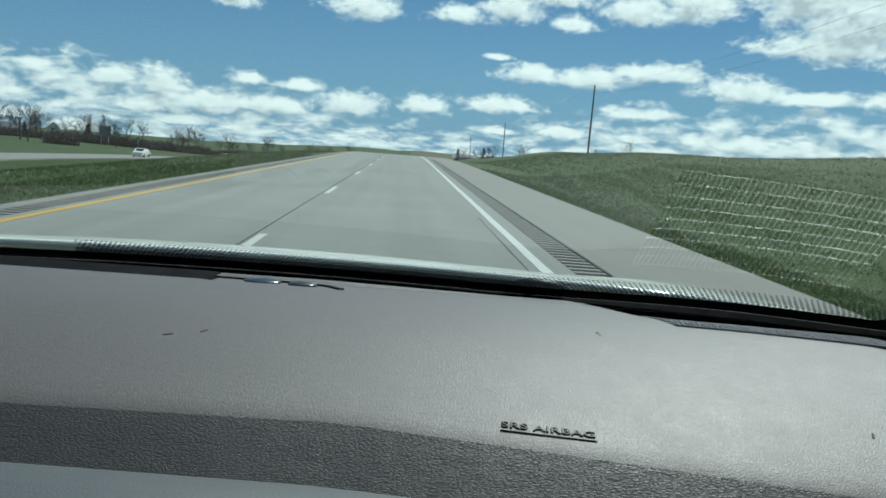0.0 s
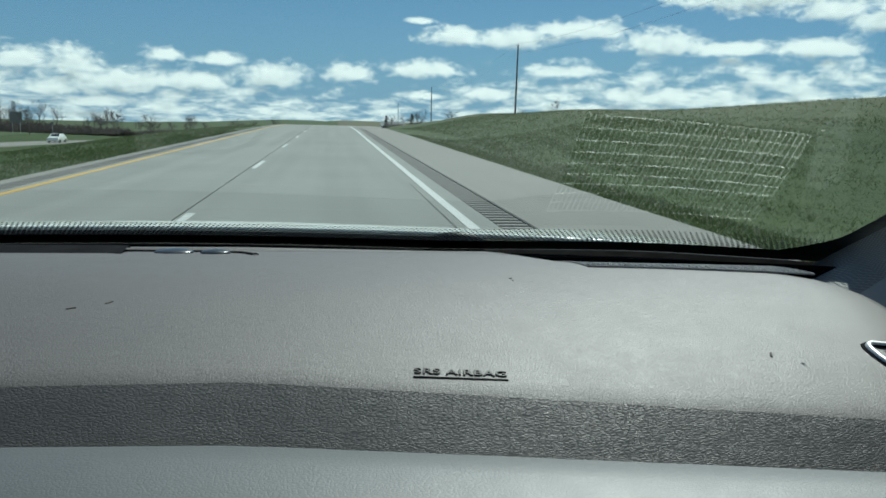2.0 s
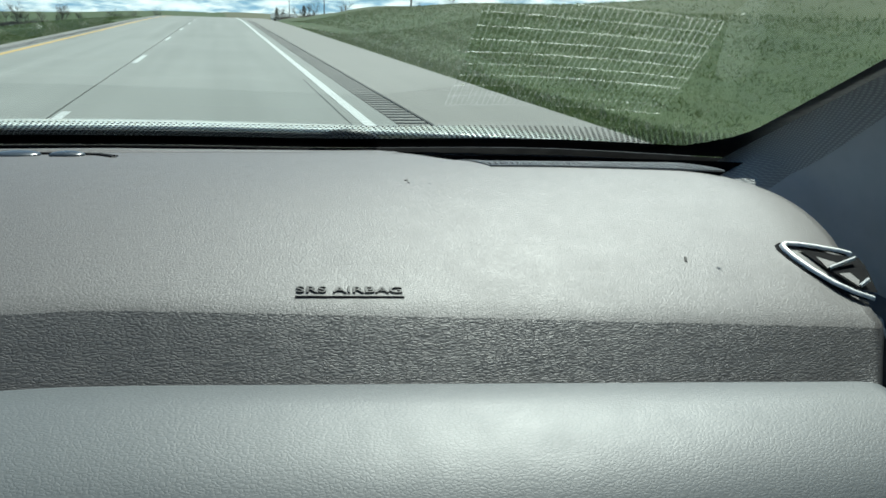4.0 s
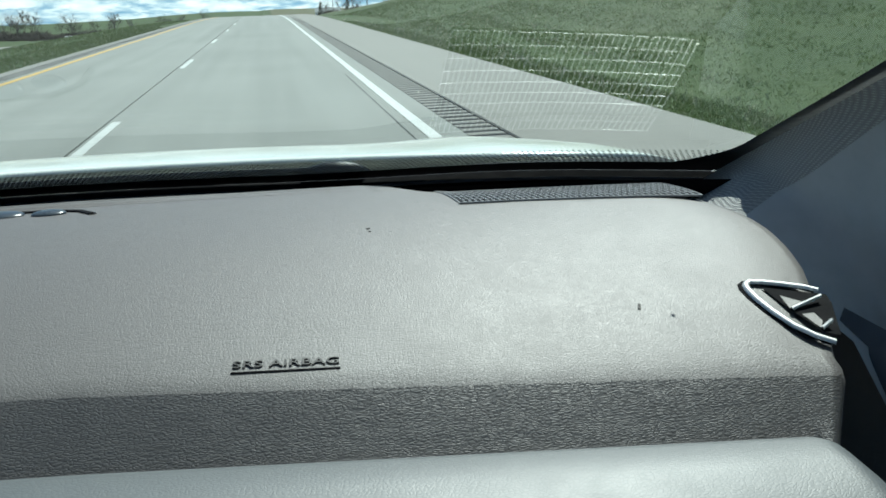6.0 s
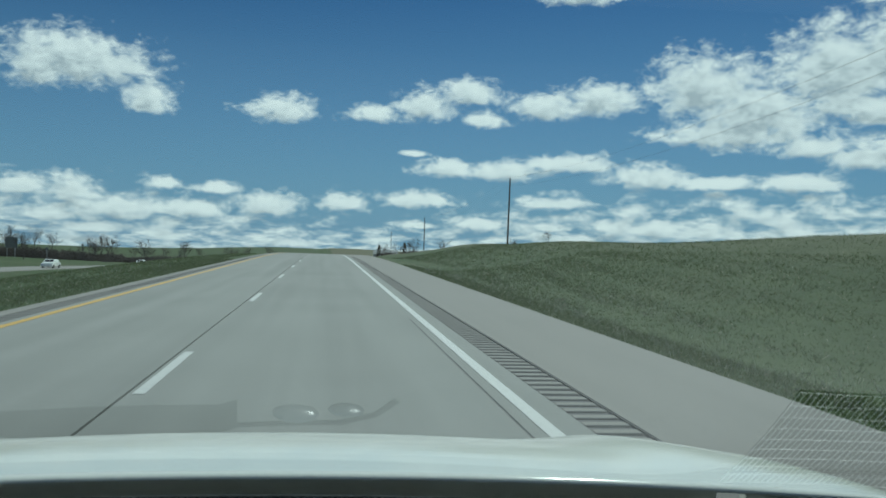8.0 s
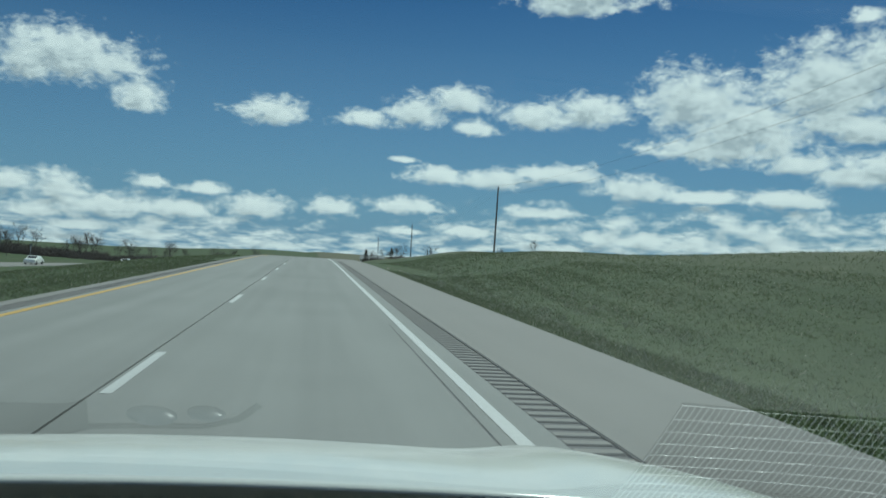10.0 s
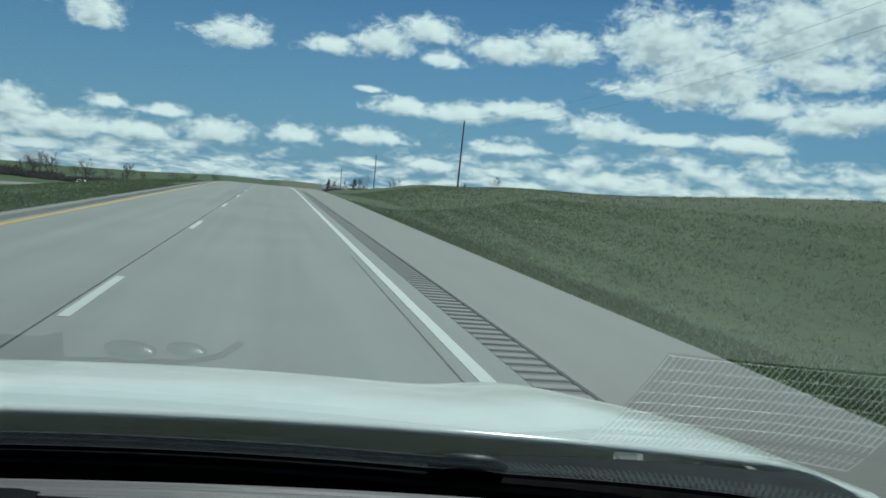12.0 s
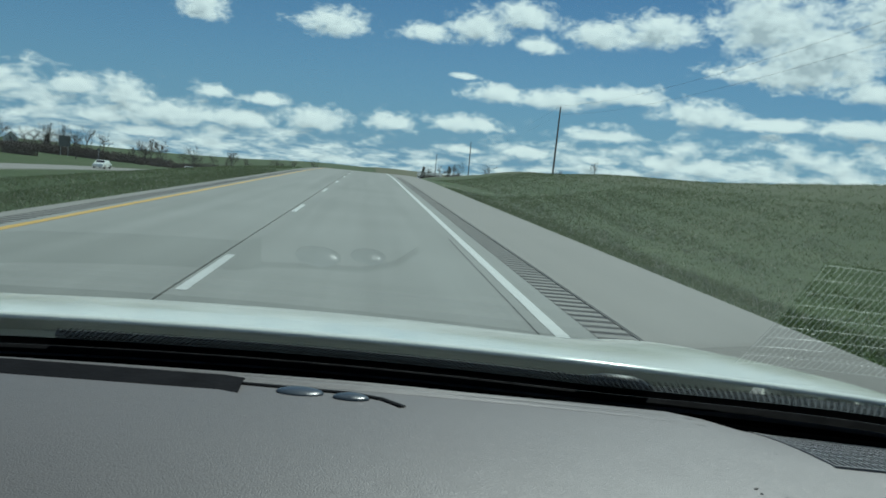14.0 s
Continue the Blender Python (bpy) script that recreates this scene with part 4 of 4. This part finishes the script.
def build_shell():
    # white hood with a raised ridge along each side
    def hood_z(x, y):
        u = y - 1.37
        d = abs(x - CX)
        z = 1.157 - 0.09 * u - 0.11 * u * u - 0.02 * (d / 0.8) ** 2
        z += 0.030 * math.exp(-((d - 0.82) / 0.16) ** 2) * min(1, max(0, u) * 1.2)
        z += 0.016 * min(1, max(0, u)) * (1 - (d / 0.72) ** 2) * (d < 0.72)
        z -= 1.6 * max(0, d - 0.98) ** 2
        return z
    xs = np.linspace(CX - 1.11, CX + 1.11, 67)
    ys = np.linspace(0, 1, 26)
    rows = []
    for x in xs:
        y0 = hood_rear(x)
        y1 = 2.36 - 0.26 * ((x - CX) / 1.04) ** 4
        rows.append([(x, y0 + (y1 - y0) * t, hood_z(x, y0 + (y1 - y0) * t)) for t in ys])
    thicken(part("hood", sheet("hood", rows, flip=True), M["paint"], car, "glossy white painted hood", True), 0.006)
    nose = []
    for r in rows:
        x, y, z = r[-1]
        nose.append([(x, y, z), (x, y + 0.10, z - 0.10), (x, y + 0.16, z - 0.28), (x, y + 0.17, 0.45), (x, y + 0.12, 0.28)])
    part("front_bumper", sheet("front_bumper", nose, flip=True), M["paint"], car, smooth=True)
    for s_ in (-1, 1):
        x = CX + s_ * 1.11
        side = [[(x, y, zt), (x + s_ * 0.015, y, 0.8), (x, y, 0.36)] for y, zt in ((-1.95, 0.95), (-1.2, 1.05), (0.0, 1.06), (0.95, 1.06), (1.3, hood_z(CX + 1.11, 1.3)), (1.7, hood_z(CX + 1.11, 1.7)), (2.02, hood_z(CX + 1.11, 2.02)))]
        thicken(part("side_panel", sheet("side_panel", side, flip=s_ > 0), M["paint"], car, smooth=True), 0.03)
        xi = CX + s_ * 0.965
        inner = [[(xi, y, 1.075), (xi - s_ * 0.03, y, 1.06), (xi - s_ * 0.04, y, 0.85), (xi, y, 0.45)] for y in (-1.2, -0.3, 0.4, 1.05)]
        part("door_trim", sheet("door_trim", inner, flip=s_ < 0), M["dark"], car, "dark charcoal door trim", True)
        for yb, w in ((-0.45, 0.12), (-1.75, 0.3)):
            part("door_pillar", box((min(xi, xi - s_ * 0.06), yb - w / 2, 1.05), (max(xi, xi - s_ * 0.06), yb + w / 2, 1.66), 0.01), M["dark"], car)
        for y in (-1.25, 1.62):
            w = part("wheel", tube([(x - s_ * 0.22, y, 0.24), (x - s_ * 0.2, y, 0.24), (x - s_ * 0.02, y, 0.24), (x, y, 0.24)], [0.30, 0.34, 0.34, 0.30], 28), M["rubber"], car, "black tyre")
            part("rim", tube([(x - s_ * 0.02, y, 0.24), (x + s_ * 0.004, y, 0.24), (x + s_ * 0.006, y, 0.24)], [0.23, 0.22, 0.06], 20), M["steel"], w, "silver wheel rim")
    top = [[(CX + k * 0.92, y, z - 0.03 * k * k) for k in np.linspace(-1, 1, 9)] for y, z in ((0.14, 1.665), (-0.2, 1.70), (-0.9, 1.70), (-1.6, 1.65), (-1.9, 1.58))]
    roof = part("roof", sheet("roof", top), M["paint"], car, smooth=True)
    part("headliner", sheet("headliner", [[(x, y, z - 0.03) for x, y, z in r] for r in top], flip=True), M["liner"], roof, "pale grey cloth headliner")
    part("tailgate", box((CX - 0.85, -1.98, 0.4), (CX + 0.85, -1.9, 1.12), 0.03), M["dark"], car)
    part("floor_pan", box((CX - 0.88, -1.95, 0.30), (CX + 0.88, 1.15, 0.36)), M["dark"], car)
    part("firewall", box((CX - 0.88, 1.14, 0.30), (CX + 0.88, 1.17, 1.08)), M["dark"], car)


build_shell()


# ---- grass and rumble pieces ----
def build_grass():
    rng = np.random.default_rng(4)
    spans = []
    for x0, x1, y0, y1, n, h in ((5.2, 7.0, 2, 45, 9000, 0.09), (5.3, 20, 4, 60, 26000, 0.09), (10, 34, 20, 130, 16000, 0.13), (-9, -6.7, 4, 60, 9000, 0.09), (-22, -7.5, 8, 90, 14000, 0.11)):
        x, y = rng.uniform(x0, x1, n), rng.uniform(y0, y1, n)
        spans.append(np.stack([x, y, land(x, y) - 0.02, np.full(n, h) * rng.uniform(0.4, 1.5, n)], 1))
    a = np.concatenate(spans)
    n = len(a)
    k = 3
    a = np.repeat(a, k, 0)
    m = len(a)
    a[:, 0] += rng.normal(0, 0.05, m)
    a[:, 1] += rng.normal(0, 0.05, m)
    t = rng.uniform(0, 2 * np.pi, m)
    w = 0.006 + 0.00025 * a[:, 1]
    lean = rng.normal(0, 0.9, (m, 2)) * a[:, 3:4]
    base = a[:, :3]
    side = np.stack([np.cos(t) * w, np.sin(t) * w, np.zeros(m)], 1)
    tip = base + np.stack([lean[:, 0], lean[:, 1], a[:, 3]], 1)
    verts = np.stack([base - side, base + side, tip], 1).reshape(-1, 3)
    me = bpy.data.meshes.new("grass")
    me.vertices.add(3 * m)
    me.vertices.foreach_set("co", verts.ravel())
    me.loops.add(3 * m)
    me.loops.foreach_set("vertex_index", np.arange(3 * m))
    me.polygons.add(m)
    me.polygons.foreach_set("loop_start", np.arange(m) * 3)
    me.update()
    tagged(part("grass", me, M["blade"]), "short spring grass with dry pale stems on the verges", "grass", kind="stuff")


build_grass()


def build_dry_stems():
    rng = np.random.default_rng(9)
    verts, faces = [], []
    for _ in range(340):
        y = 7 + 60 * rng.random() ** 1.5
        x = 5.7 + (1.0 + 0.16 * y) * rng.random() ** 1.4
        z = float(land(x, y))
        for _ in range(int(rng.integers(5, 16))):
            h = rng.uniform(0.10, 0.30)
            px, py = x + rng.normal(0, 0.10), y + rng.normal(0, 0.16)
            w = 0.0030 + 0.00020 * y
            a = rng.uniform(0, 3.14)
            k = len(verts)
            verts += [(px - w * math.cos(a), py - w * math.sin(a), z - 0.02), (px + w * math.cos(a), py + w * math.sin(a), z - 0.02),
                      (px + rng.normal(0, 0.6) * h, py + rng.normal(0, 0.6) * h, z + h * rng.uniform(0.5, 1.0))]
            faces.append((k, k + 1, k + 2))
    tagged(part("dry_grass", mesh_of("dry_grass", verts, faces), M["straw"]), "pale dry grass stems in tufts along the verge", "grass", kind="stuff")


build_dry_stems()


def build_rumble():
    def ridge(x0, x1):
        bm = box((x0, -0.075, -0.05), (x1, 0.075, -0.002), 0.012, 1)
        me = bpy.data.meshes.new("rumble_ridge")
        bm.to_mesh(me)
        bm.free()
        return me
    for x0, x1, count, mat in ((2.17, 2.61, 230, M["shoulder"]), (-5.99, -5.59, 70, M["shoulder"])):
        me = ridge(x0, x1)
        for i in range(count):
            y = 2.2 + 0.305 * i
            o = part("rumble_ridge", me, mat, road)
            o.location = (0, y, float(crest(y)))
        verts, faces = [], []
        y = 2.2 + 0.305 * count
        while y < 200:
            z = float(crest(y)) - 0.002
            k = len(verts)
            verts += [(x0, y - 0.075, z), (x1, y - 0.075, z), (x1, y + 0.075, z), (x0, y + 0.075, z), (x0, y - 0.085, z - 0.02), (x1, y - 0.085, z - 0.02)]
            faces += [(k, k + 1, k + 2, k + 3), (k + 4, k + 5, k + 1, k)]
            y += 0.305
        tagged(part("rumble_far", mesh_of("rumble_far", verts, faces), mat, road), kind="stuff")


build_rumble()
